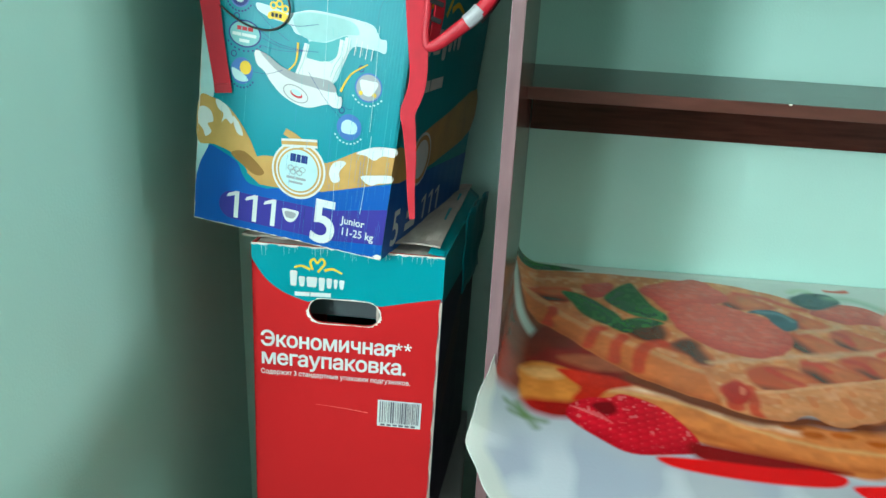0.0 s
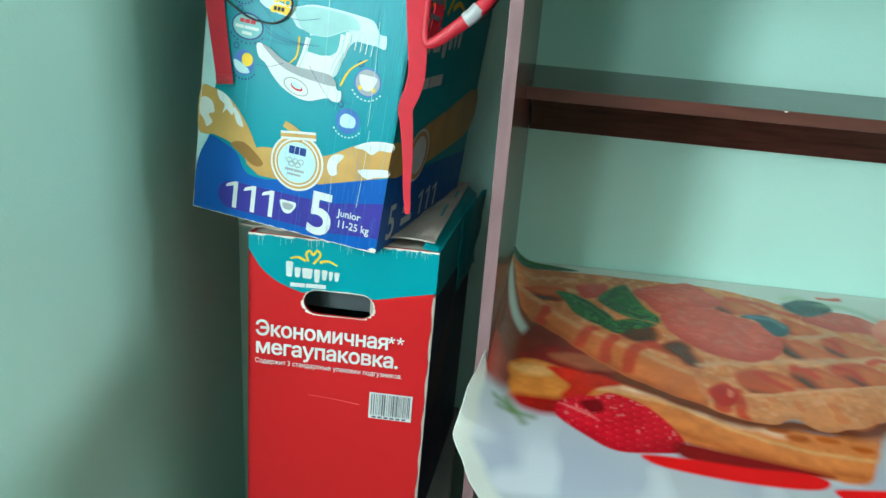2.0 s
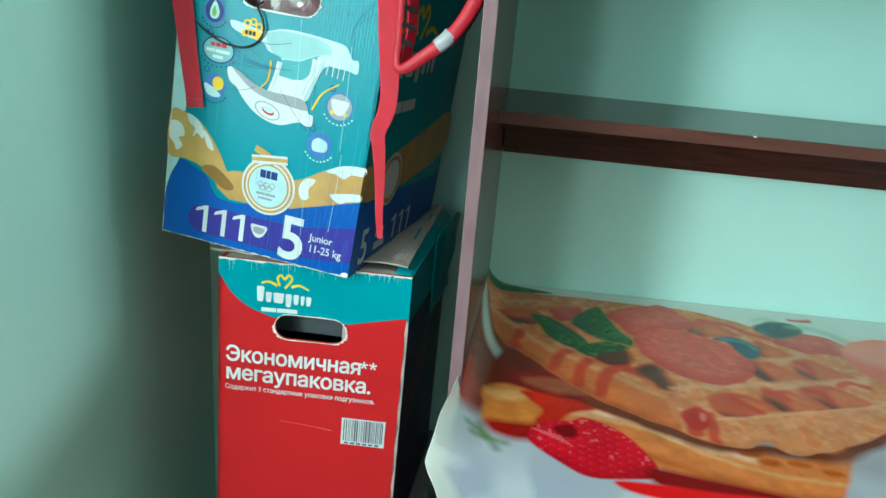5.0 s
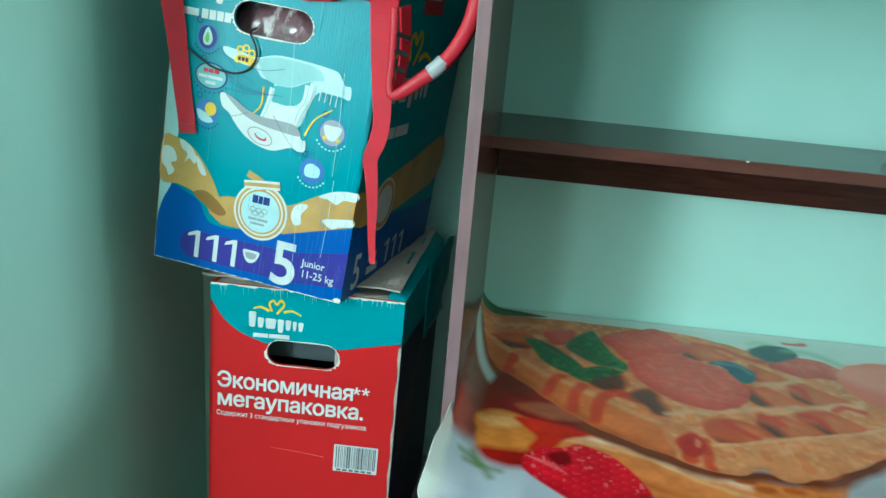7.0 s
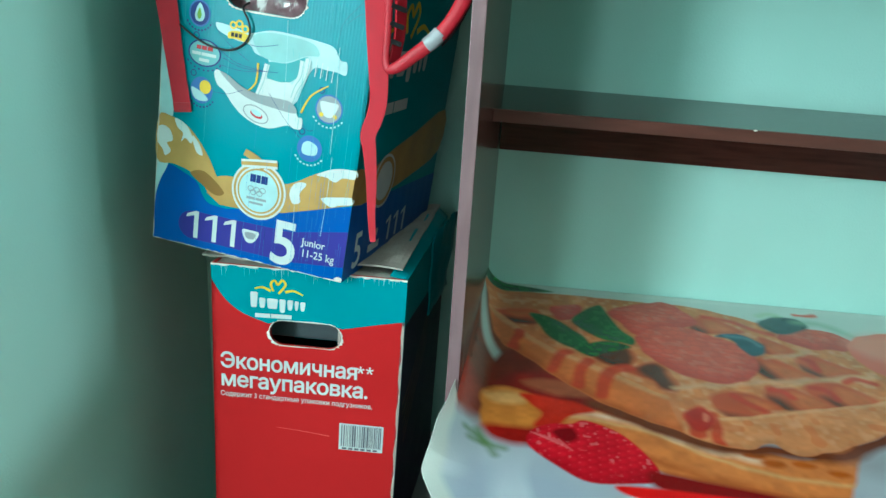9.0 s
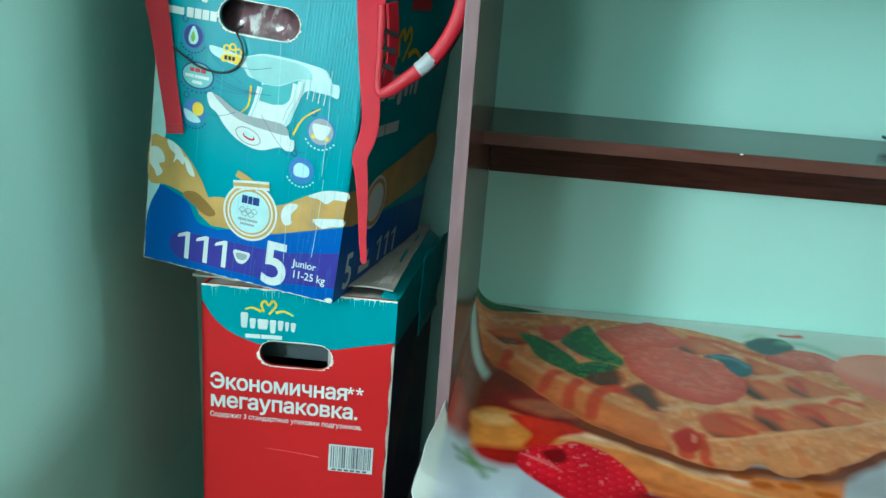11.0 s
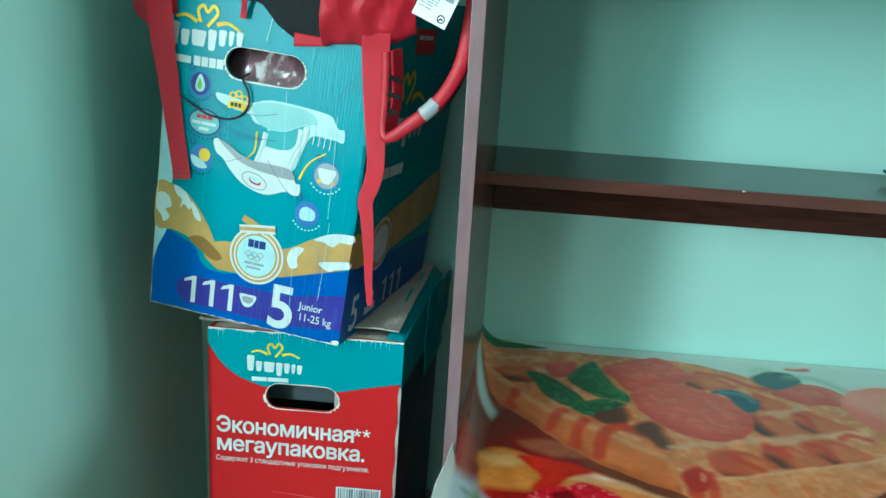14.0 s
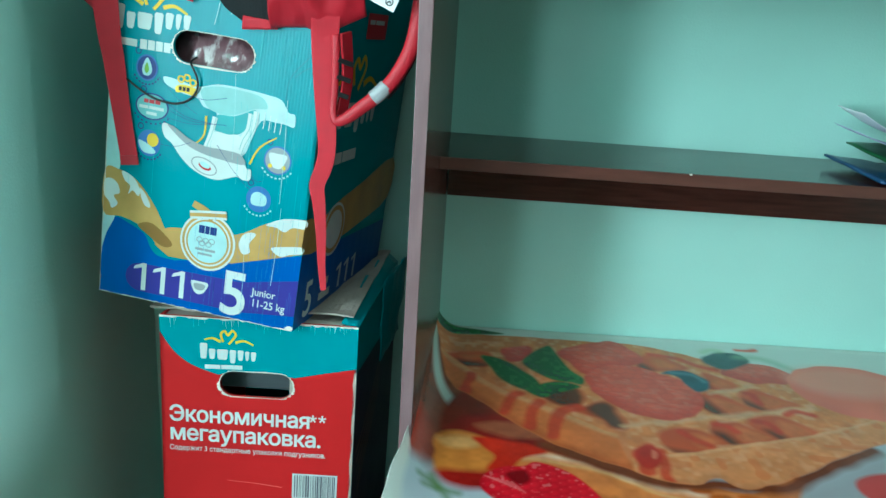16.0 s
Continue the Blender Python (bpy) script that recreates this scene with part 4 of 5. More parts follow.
part("red_badge", flat([(0.12, 0.395), (0.2, 0.395), (0.2, 0.43), (0.12, 0.43)], 0.001, on_side), RED_INK, upper)
bars(upper, "small_bars", 0.128, 0.415, (0.02, 0.035), 0.006, WHITE, 0.0013, 0.003, on_side)

rack(upper, 0.14)

# a wrapped packet seen through the hand hole
bm = bmesh.new()
bmesh.ops.create_icosphere(bm, subdivisions=6, radius=1.0)
for v in bm.verts:
    c = v.co.copy()
    c = Vector([math.copysign(abs(a) ** 0.6, a) for a in c])
    f = 1 + 0.05 * noise.noise(c * 3.5) + 0.05 * (0.5 - abs(noise.noise(Vector((c.x * 7, c.y, c.z * 3))))) + 0.03 * abs(noise.noise(c * 16))
    v.co = Vector((0.139 + c.x * 0.11 * f, 0.112 + c.y * 0.095 * f, 0.20 + c.z * 0.19 * f))
packet = part("wrapped_packet", bm, WRAP, label="pinkish brown packet in crinkled clear plastic inside the box", smooth=True)
packet.matrix_world = UP
tagged(packet, category="packet")

# thin cord hanging out of the hand hole
cord = part("cord", tube([(0.104, 0.02, 0.338), (0.107, -0.003, 0.333), (0.117, -0.006, 0.318), (0.119, -0.005, 0.303), (0.110, -0.004, 0.288), (0.094, -0.004, 0.279), (0.075, -0.004, 0.278), (0.058, -0.004, 0.281), (0.04, -0.004, 0.289), (0.022, -0.004, 0.299)], 0.0014, sides=8), CORD, label="thin black cord looped out of the hand hole", smooth=True)
cord.matrix_world = UP
tagged(cord, category="cord")

# ---- printed tablecloth ----
CZ, CR = 0.785, 0.048


def lattice_noise(x, y, scale, seed):
    """Smooth noise from 0 to 1 on arrays."""
    rs = np.random.RandomState(seed)
    table_ = rs.rand(64, 64)
    a, b = x * scale, y * scale
    i, j = np.floor(a).astype(int), np.floor(b).astype(int)
    f, g = a - i, b - j
    f, g = f * f * (3 - 2 * f), g * g * (3 - 2 * g)
    at = lambda p, q: table_[p % 64, q % 64]
    return (at(i, j) * (1 - f) + at(i + 1, j) * f) * (1 - g) + (at(i, j + 1) * (1 - f) + at(i + 1, j + 1) * f) * g


def nearby(x, y, loop, by):
    """Which points lie within reach of an outline."""
    lo, hi = loop.min(0) - by, loop.max(0) + by
    return (x > lo[0]) & (x < hi[0]) & (y > lo[1]) & (y < hi[1])


def gap_to(x, y, line):
    """How far points lie from a run of straight pieces."""
    near = np.full(x.shape, 9.0)
    for (x0, y0), (x1, y1) in zip(line, line[1:]):
        dx, dy = x1 - x0, y1 - y0
        t = np.clip(((x - x0) * dx + (y - y0) * dy) / (dx * dx + dy * dy + 1e-12), 0, 1)
        near = np.minimum(near, np.hypot(x - x0 - t * dx, y - y0 - t * dy))
    return near


def inside(x, y, pts, soft=0.004, curve=True):
    """How far points lie in a soft-edged outline, from 0 to 1."""
    loop = np.array(smooth_loop(pts, 5) if curve else pts)
    at = nearby(x, y, loop, soft)
    px, py, out = x[at], y[at], np.zeros(x.shape)
    odd = np.zeros(px.shape, bool)
    for (x0, y0), (x1, y1) in zip(loop, np.roll(loop, -1, 0)):
        odd ^= ((y0 > py) != (y1 > py)) & (px < (x1 - x0) * (py - y0) / (y1 - y0 + 1e-12) + x0)
    near = gap_to(px, py, np.concatenate([loop, loop[:1]]))
    out[at] = np.clip(0.5 + np.where(odd, near, -near) / soft / 2, 0, 1)
    return out


def along(x, y, pts, wide, soft=0.003):
    """How far points lie in a soft line."""
    line = np.array(smooth_loop(pts, 5, False))
    at, out = nearby(x, y, line, wide / 2 + soft), np.zeros(x.shape)
    out[at] = np.clip((wide / 2 + soft - gap_to(x[at], y[at], line)) / soft / 2, 0, 1)
    return out


WARM_INK = np.array((0.90, 0.70, 0.62))


def print_colors(x, y):
    """The printed picture: waffles with berries, leaves and red sauce on a white ground, with some reflections painted
    in.
    """
    n1, n2, n3 = lattice_noise(x, y, 14, 1), lattice_noise(x, y, 45, 2), lattice_noise(x, y, 130, 3)
    grain = 0.70 + 0.24 * n2 + 0.14 * (n3 - 0.5)
    wobble = (n2 - 0.5) * 0.006
    px, py = x + wobble, y + (lattice_noise(x, y, 40, 4) - 0.5) * 0.006
    col = np.empty(x.shape + (3,))
    col[:] = lin(164, 168, 175)

    def put(mask, color, by=None):
        ink = np.array(lin(*color)) * (WARM_INK if color[0] > 1.25 * color[2] else 1.0)
        c = ink[None] * (1.0 if by is None else by[..., None])
        col[:] = col * (1 - mask[..., None]) + c * mask[..., None]

    # the wall's pale green reflection, put into the ground colour towards the back
    put(np.clip((y - 1.12) / 0.1, 0, 1), (196, 206, 198))
    put(np.clip((0.86 - y) / 0.1, 0, 1) * np.clip((n1 - 0.4) / 0.3, 0, 1) * 0.55, (148, 156, 176))
    put(np.clip((0.84 - y) / 0.1, 0, 1) * np.clip((lattice_noise(x, y, 22, 41) - 0.55) / 0.3, 0, 1) * 0.6, (196, 200, 206))
    # the left side: plate and sauce, and a brown blur painted in for reflections
    put(inside(px, py, [(0.03, 1.30), (0.15, 1.29), (0.2, 1.1), (0.2, 0.97), (0.16, 0.88), (0.10, 0.90), (0.03, 0.98)], 0.02), (122, 68, 52), grain)
    put(inside(px, py, [(0.06, 0.98), (0.12, 0.99), (0.13, 0.90), (0.08, 0.88)], 0.015), (168, 60, 44), grain)
    put(inside(px, py, [(0.12, 1.26), (0.14, 1.10), (0.17, 1.02), (0.23, 1.0), (0.27, 1.05), (0.2, 1.14)], 0.006), (138, 72, 42), grain)
    put(along(x, y, [(0.125, 1.27), (0.135, 1.18), (0.148, 1.10), (0.178, 1.03), (0.215, 1.018)], 0.018, 0.005), (176, 186, 176))
    put(inside(px, py, [(0.165, 1.06), (0.25, 1.075), (0.42, 0.92), (0.47, 0.845), (0.36, 0.855), (0.24, 0.88), (0.15, 0.9)], 0.006), (132, 40, 26), grain)
    # dark red sauce under the waffle
    put(inside(px, py, [(0.165, 0.985), (0.2, 1.02), (0.28, 1.0), (0.33, 0.95), (0.37, 0.92), (0.30, 0.885), (0.2, 0.88), (0.15, 0.93)], 0.006), (128, 26, 22), 0.7 + 0.6 * n2)
    put(inside(px, py, [(0.20, 0.99), (0.26, 1.0), (0.30, 0.968), (0.27, 0.955), (0.22, 0.968)], 0.006), (170, 96, 66), grain)
    # lower waffle
    low = [(0.235, 0.905), (0.288, 0.927), (0.336, 0.911), (0.382, 0.885), (0.442, 0.87), (0.513, 0.866), (0.567, 0.86), (0.645, 0.90), (0.649, 0.885), (0.618, 0.827), (0.597, 0.785), (0.582, 0.765), (0.56, 0.758), (0.529, 0.762), (0.463, 0.776), (0.394, 0.791), (0.34, 0.815), (0.27, 0.86)]
    m = inside(px, py, low, 0.004)
    put(m, (234, 150, 82), grain)
    put(m * along(px, py, [(0.25, 0.905), (0.36, 0.888), (0.45, 0.84), (0.56, 0.812), (0.70, 0.82)], 0.008, 0.004), (236, 190, 130), grain)
    put(m * along(px, py, [(0.25, 0.915), (0.34, 0.908), (0.42, 0.868), (0.5, 0.845)], 0.014, 0.006) * (0.35 + 0.4 * n2), (230, 208, 184), grain)
    put(m * along(px, py, [(0.3, 0.85), (0.42, 0.80), (0.56, 0.772), (0.68, 0.79)], 0.012, 0.01) * 0.7, (184, 96, 34), grain)
    for cx, cy in ((0.52, 0.842), (0.56, 0.846), (0.60, 0.835), (0.50, 0.855)):
        put(m * inside(px, py, ellipse(cx, cy, 0.014, 0.007, 8), 0.004), (196, 104, 30), grain)
    put(along(px, py, [(0.33, 0.925), (0.40, 0.89), (0.45, 0.866), (0.50, 0.866), (0.56, 0.862)], 0.010, 0.006) * 0.7, (150, 76, 36), grain)
    # the piece at the left with sauce on it
    put(inside(px, py, [(0.143, 0.955), (0.19, 0.965), (0.225, 0.945), (0.26, 0.925), (0.245, 0.875), (0.19, 0.862), (0.143, 0.866)], 0.004), (224, 150, 66), grain)
    put(inside(px, py, [(0.145, 0.95), (0.19, 0.955), (0.20, 0.93), (0.16, 0.925)], 0.006) * 0.8, (238, 196, 130), grain)
    put(inside(px, py, [(0.195, 0.955), (0.26, 0.945), (0.30, 0.925), (0.26, 0.905), (0.24, 0.878), (0.21, 0.875), (0.222, 0.91)], 0.004), (214, 44, 24), grain)
    put(inside(px, py, [(0.145, 0.868), (0.19, 0.872), (0.235, 0.868), (0.22, 0.835), (0.18, 0.83), (0.15, 0.845)], 0.008), (170, 30, 26), grain)
    # shade under the upper waffle
    put(along(px, py, [(0.30, 0.945), (0.38, 0.90), (0.456, 0.868), (0.54, 0.872), (0.62, 0.872), (0.68, 0.91), (0.80, 0.975)], 0.024, 0.008), (120, 62, 34), grain)
    # upper waffle
    wf = [(0.135, 1.30), (0.144, 1.248), (0.155, 1.15), (0.176, 1.097), (0.229, 1.037), (0.283, 0.979), (0.329, 0.94), (0.389, 0.907), (0.419, 0.894), (0.456, 0.873), (0.497, 0.872), (0.534, 0.888), (0.558, 0.868), (0.604, 0.879), (0.65, 0.901), (0.683, 0.921), (0.80, 0.985), (0.92, 1.05), (0.84, 1.15), (0.74, 1.215), (0.62, 1.262), (0.52, 1.30), (0.3, 1.305)]
    m = inside(px, py, wf, 0.003)
    put(m, (226, 140, 78), grain)
    crumb = np.clip((lattice_noise(x, y, 95, 21) - 0.45) / 0.5, 0, 1)
    ridge_left = [(0.151, 1.225), (0.197, 1.166), (0.246, 1.106), (0.306, 1.066), (0.355, 1.028), (0.412, 0.989)]
    ridge_right = [(0.412, 0.989), (0.432, 0.952), (0.48, 0.939), (0.546, 0.958), (0.615, 0.976), (0.676, 0.999), (0.723, 1.012), (0.90, 1.09)]
    deck = inside(px, py, ridge_left + ridge_right[1:] + [(0.84, 1.15), (0.74, 1.215), (0.52, 1.30), (0.3, 1.305), (0.14, 1.28)], 0.004, False)
    put(m * deck, (226, 146, 86), grain)
    put(m * deck * crumb * 0.35, (240, 208, 170))
    # pits of the deck: whole hollow, its shaded corner, its lit floor
    pits = (
        ([(0.585, 1.111), (0.602, 1.126), (0.625, 1.112), (0.643, 1.095), (0.660, 1.078), (0.632, 1.064), (0.600, 1.058), (0.580, 1.077)], [(0.584, 1.106), (0.592, 1.096), (0.601, 1.068), (0.601, 1.057), (0.582, 1.066), (0.576, 1.083)], [(0.605, 1.108), (0.632, 1.096), (0.651, 1.077), (0.617, 1.065), (0.609, 1.084)]),
        ([(0.659, 1.131), (0.678, 1.148), (0.699, 1.136), (0.720, 1.120), (0.737, 1.105), (0.707, 1.088), (0.675, 1.083), (0.658, 1.094), (0.653, 1.109)], [(0.655, 1.109), (0.664, 1.101), (0.676, 1.085), (0.668, 1.081), (0.654, 1.093)], [(0.687, 1.126), (0.715, 1.115), (0.733, 1.103), (0.688, 1.087), (0.678, 1.098)]),
        ([(0.574, 1.024), (0.593, 1.038), (0.616, 1.037), (0.637, 1.017), (0.654, 1.001), (0.634, 0.981), (0.598, 0.972), (0.579, 0.981), (0.569, 1.000)], [(0.571, 1.003), (0.585, 0.998), (0.594, 0.977), (0.587, 0.971), (0.574, 0.983)], [(0.617, 1.024), (0.645, 1.008), (0.650, 0.998), (0.630, 0.983), (0.606, 0.987)]),
        ([(0.638, 1.041), (0.659, 1.059), (0.693, 1.062), (0.714, 1.043), (0.732, 1.022), (0.710, 1.002), (0.673, 0.994), (0.655, 1.012), (0.641, 1.025)], [(0.656, 1.020), (0.670, 1.012), (0.680, 0.997), (0.666, 0.998), (0.657, 1.010)], [(0.690, 1.048), (0.715, 1.038), (0.729, 1.019), (0.699, 1.002), (0.682, 1.015)]),
        ([(0.487, 0.997), (0.515, 1.011), (0.547, 1.004), (0.570, 0.980), (0.554, 0.956), (0.517, 0.944), (0.495, 0.949), (0.483, 0.970)], [(0.483, 0.954), (0.501, 0.951), (0.524, 0.947), (0.503, 0.940), (0.486, 0.945)], [(0.531, 0.995), (0.550, 0.994), (0.566, 0.979), (0.547, 0.960), (0.530, 0.974)]),
        ([(0.317, 1.094), (0.338, 1.113), (0.373, 1.117), (0.382, 1.097), (0.370, 1.068), (0.343, 1.064), (0.323, 1.074)], [(0.323, 1.093), (0.353, 1.111), (0.374, 1.108), (0.370, 1.074), (0.340, 1.068)], [(0.373, 1.102), (0.392, 1.105), (0.394, 1.081), (0.374, 1.070)]),
        ([(0.367, 1.050), (0.391, 1.065), (0.417, 1.076), (0.430, 1.040), (0.432, 1.008), (0.414, 1.003), (0.396, 1.027), (0.377, 1.038)], [(0.389, 1.052), (0.415, 1.067), (0.428, 1.031), (0.429, 1.009), (0.412, 1.008), (0.399, 1.028)], [(0.422, 1.071), (0.436, 1.053), (0.439, 1.019), (0.429, 1.007), (0.426, 1.045)]),
        ([(0.162, 1.207), (0.195, 1.227), (0.235, 1.221), (0.233, 1.186), (0.193, 1.173), (0.170, 1.182)], [(0.173, 1.191), (0.200, 1.193), (0.223, 1.184), (0.193, 1.172)], [(0.184, 1.216), (0.215, 1.222), (0.228, 1.212), (0.201, 1.203)]),
        ([(0.507, 1.236), (0.537, 1.259), (0.569, 1.240), (0.588, 1.215), (0.558, 1.203), (0.521, 1.199), (0.503, 1.206)], [(0.505, 1.221), (0.521, 1.210), (0.525, 1.200), (0.506, 1.205)], [(0.537, 1.247), (0.564, 1.235), (0.575, 1.215), (0.541, 1.211)]),
        ([(0.615, 1.196), (0.633, 1.189), (0.655, 1.163), (0.636, 1.143), (0.611, 1.144), (0.611, 1.167)], [(0.609, 1.170), (0.611, 1.154), (0.611, 1.144), (0.604, 1.147)], [(0.627, 1.183), (0.651, 1.160), (0.631, 1.147), (0.617, 1.162)]),
    )
    def grown(pts, by):
        c = np.mean(pts, 0)
        return [tuple(c + (np.array(p) - c) * by) for p in pts]

    for hollow, shaded, floor_ in pits:
        k = m * deck * inside(px, py, grown(hollow, 1.14), 0.005)
        put(k, (196, 84, 44), 0.85 + 0.3 * n1)
        put(k * inside(px, py, grown(floor_, 1.1), 0.008), (222, 124, 68), grain)
        put(k * inside(px, py, grown(shaded, 1.35), 0.009) * 0.9, (70, 44, 28), grain)
    # worn rims of the ridges
    for pts, w in (([(0.429, 1.006), (0.491, 1.028), (0.567, 1.046), (0.651, 1.067), (0.766, 1.097)], 0.012), ([(0.568, 0.964), (0.614, 0.970), (0.670, 0.987), (0.724, 1.005)], 0.012), ([(0.602, 1.126), (0.635, 1.140), (0.663, 1.149), (0.688, 1.166)], 0.009), ([(0.648, 1.068), (0.613, 1.045), (0.593, 1.037)], 0.008)):
        put(m * deck * along(px, py, pts, w, 0.005) * 0.75, (232, 190, 146), grain)
    # the waffle's front faces
    left = inside(px, py, ridge_left + [(0.432, 0.952), (0.425, 0.90), (0.419, 0.890), (0.389, 0.905), (0.329, 0.936), (0.283, 0.975), (0.229, 1.033), (0.176, 1.093), (0.150, 1.15), (0.135, 1.25)], 0.003, False)
    put(m * left, (230, 134, 66), grain)
    put(m * left * along(px, py, [(p[0] - 0.003, p[1] - 0.006) for p in ridge_left], 0.016, 0.005) * 0.8, (232, 176, 122), grain)
    put(m * left * along(px, py, [(0.176, 1.10), (0.229, 1.042), (0.283, 0.984), (0.329, 0.945), (0.41, 0.90)], 0.012, 0.010) * 0.8, (178, 84, 36), grain)
    right = inside(px, py, ridge_right + [(0.92, 1.05), (0.80, 0.98), (0.683, 0.916), (0.65, 0.896), (0.604, 0.874), (0.558, 0.862), (0.534, 0.883), (0.497, 0.868), (0.456, 0.868), (0.419, 0.889)], 0.003, False)
    put(m * right, (228, 160, 106), grain)
    put(m * right * crumb * 0.3, (240, 200, 160))
    put(m * right * np.clip((lattice_noise(x, y, 60, 23) - 0.62) / 0.1, 0, 1) * 0.5, (204, 116, 62))
    put(m * right * along(px, py, ridge_right[1:], 0.010, 0.004) * 0.8, (240, 196, 148), grain)
    put(m * right * along(px, py, [(0.47, 0.878), (0.50, 0.876), (0.536, 0.892), (0.56, 0.872), (0.61, 0.886), (0.66, 0.91)], 0.010, 0.006) * 0.75, (206, 150, 104), grain)
    # red sauce running over the edges
    for pts, w in (([(0.201, 1.143), (0.194, 1.113), (0.185, 1.072)], 0.018), ([(0.276, 1.092), (0.259, 1.069), (0.248, 1.028)], 0.016), ([(0.307, 1.068), (0.291, 1.034), (0.282, 0.992)], 0.018), ([(0.369, 1.060), (0.340, 1.045), (0.326, 1.013), (0.316, 0.972)], 0.022), ([(0.455, 0.953), (0.439, 0.935), (0.438, 0.896)], 0.024), ([(0.470, 0.946), (0.464, 0.915), (0.462, 0.878)], 0.016), ([(0.516, 1.003), (0.530, 0.984), (0.550, 0.968)], 0.014), ([(0.579, 1.029), (0.597, 1.025), (0.606, 1.010)], 0.013), ([(0.643, 1.048), (0.664, 1.041), (0.672, 1.018)], 0.013), ([(0.711, 1.071), (0.734, 1.081), (0.754, 1.074)], 0.014), ([(0.665, 1.137), (0.674, 1.129), (0.676, 1.099)], 0.013), ([(0.538, 1.263), (0.580, 1.253), (0.618, 1.225), (0.644, 1.213)], 0.012)):
        put(m * along(px, py, pts, w, 0.004) * 0.85, (212, 60, 34), grain)
    put(m * inside(px, py, [(0.430, 0.943), (0.457, 0.959), (0.469, 0.941), (0.454, 0.909), (0.432, 0.906)], 0.003), (198, 44, 30), grain)
    put(m * inside(px, py, [(0.456, 0.946), (0.463, 0.942), (0.456, 0.926), (0.450, 0.929)], 0.003) * 0.6, (236, 150, 120))
    # sugared raspberries
    berries = ([(0.363, 1.250), (0.412, 1.287), (0.474, 1.311), (0.508, 1.269), (0.513, 1.230), (0.449, 1.193), (0.399, 1.172), (0.379, 1.214)], [(0.397, 1.166), (0.438, 1.205), (0.494, 1.211), (0.541, 1.185), (0.580, 1.158), (0.586, 1.100), (0.554, 1.054), (0.506, 1.035), (0.455, 1.048), (0.415, 1.089), (0.398, 1.131)], [(0.649, 1.206), (0.698, 1.251), (0.753, 1.248), (0.781, 1.218), (0.771, 1.187), (0.696, 1.173)], [(0.259, 1.243), (0.283, 1.261), (0.315, 1.268), (0.314, 1.236), (0.295, 1.208), (0.267, 1.203)])
    for pts in berries:
        m = inside(px, py, pts, 0.003)
        put(m, (206, 74, 56), 0.85 + 0.3 * lattice_noise(px, py, 55, 31))
        upper_part = inside(px, py, [(p[0] + 0.002, p[1] + 0.022) for p in pts], 0.03)
        row = np.floor(py / 0.016 + 0.3 * n1)
        q = np.hypot((px / 0.019 + 0.5 * (row % 2) + 0.25 * n2) % 1 - 0.5, (py / 0.016 + 0.3 * n1) % 1 - 0.5)
        put(m * np.clip((q - 0.34) / 0.25, 0, 1) * 0.3, (150, 40, 38))
        put(m * upper_part * 0.2, (226, 140, 122))
        put(m * upper_part * np.clip((lattice_noise(px + py * 0.4, py * 1.6, 90, 33) - 0.5) / 0.4, 0, 1) * 0.16, (236, 190, 176))
        put(m * (1 - inside(px, py, [(p[0], p[1] + 0.016) for p in pts], 0.014)) * 0.5, (178, 56, 46))
    # blueberries, the half berry and what lies behind
    put(inside(px, py, [(0.539, 1.190), (0.580, 1.204), (0.611, 1.175), (0.608, 1.144), (0.584, 1.130), (0.572, 1.155), (0.561, 1.182)], 0.003), (46, 84, 98), grain)
    put(along(px, py, [(0.557, 1.193), (0.590, 1.190), (0.607, 1.166)], 0.006, 0.005) * 0.6, (110, 146, 156))
    put(inside(px, py, [(0.630, 1.253), (0.662, 1.286), (0.706, 1.292), (0.721, 1.264), (0.697, 1.238), (0.652, 1.218)], 0.004), (56, 84, 88), grain)
    put(along(px, py, [(0.704, 1.275), (0.743, 1.277), (0.771, 1.260), (0.790, 1.239)], 0.016, 0.010) * 0.7, (124, 158, 128))
    put(along(px, py, [(0.716, 1.307), (0.733, 1.306), (0.753, 1.311)], 0.010, 0.004), (210, 92, 72))
    put(along(px, py, [(0.641, 1.288), (0.659, 1.298), (0.676, 1.296)], 0.012, 0.008) * 0.6, (150, 178, 120))
    put(inside(px, py, ellipse(0.885, 1.165, 0.128, 0.098, 24), 0.003), (222, 120, 100), 0.85 + 0.3 * n1)
    put(inside(px, py, ellipse(0.872, 1.20, 0.105, 0.055, 20), 0.02) * 0.5, (232, 176, 160))
    # leaves
    for pts in ([(0.221, 1.215), (0.245, 1.216), (0.273, 1.196), (0.294, 1.168), (0.308, 1.150), (0.316, 1.124), (0.308, 1.100), (0.290, 1.102), (0.266, 1.118), (0.246, 1.143), (0.236, 1.176)], [(0.294, 1.201), (0.311, 1.236), (0.339, 1.268), (0.353, 1.271), (0.364, 1.229), (0.377, 1.184), (0.394, 1.156), (0.388, 1.134), (0.370, 1.139), (0.342, 1.144), (0.316, 1.166)], [(0.290, 1.105), (0.314, 1.126), (0.342, 1.140), (0.367, 1.138), (0.384, 1.126), (0.359, 1.110), (0.336, 1.099), (0.318, 1.083), (0.303, 1.087)], [(0.10, 1.315), (0.13, 1.335), (0.20, 1.33), (0.27, 1.315), (0.22, 1.305), (0.15, 1.30)]):
        m = inside(x, y, pts, 0.003)
        put(m, (30, 84, 38), 0.7 + 0.6 * n1)
        put(m * np.clip((n3 - 0.6) / 0.15, 0, 1) * 0.4, (66, 124, 64))
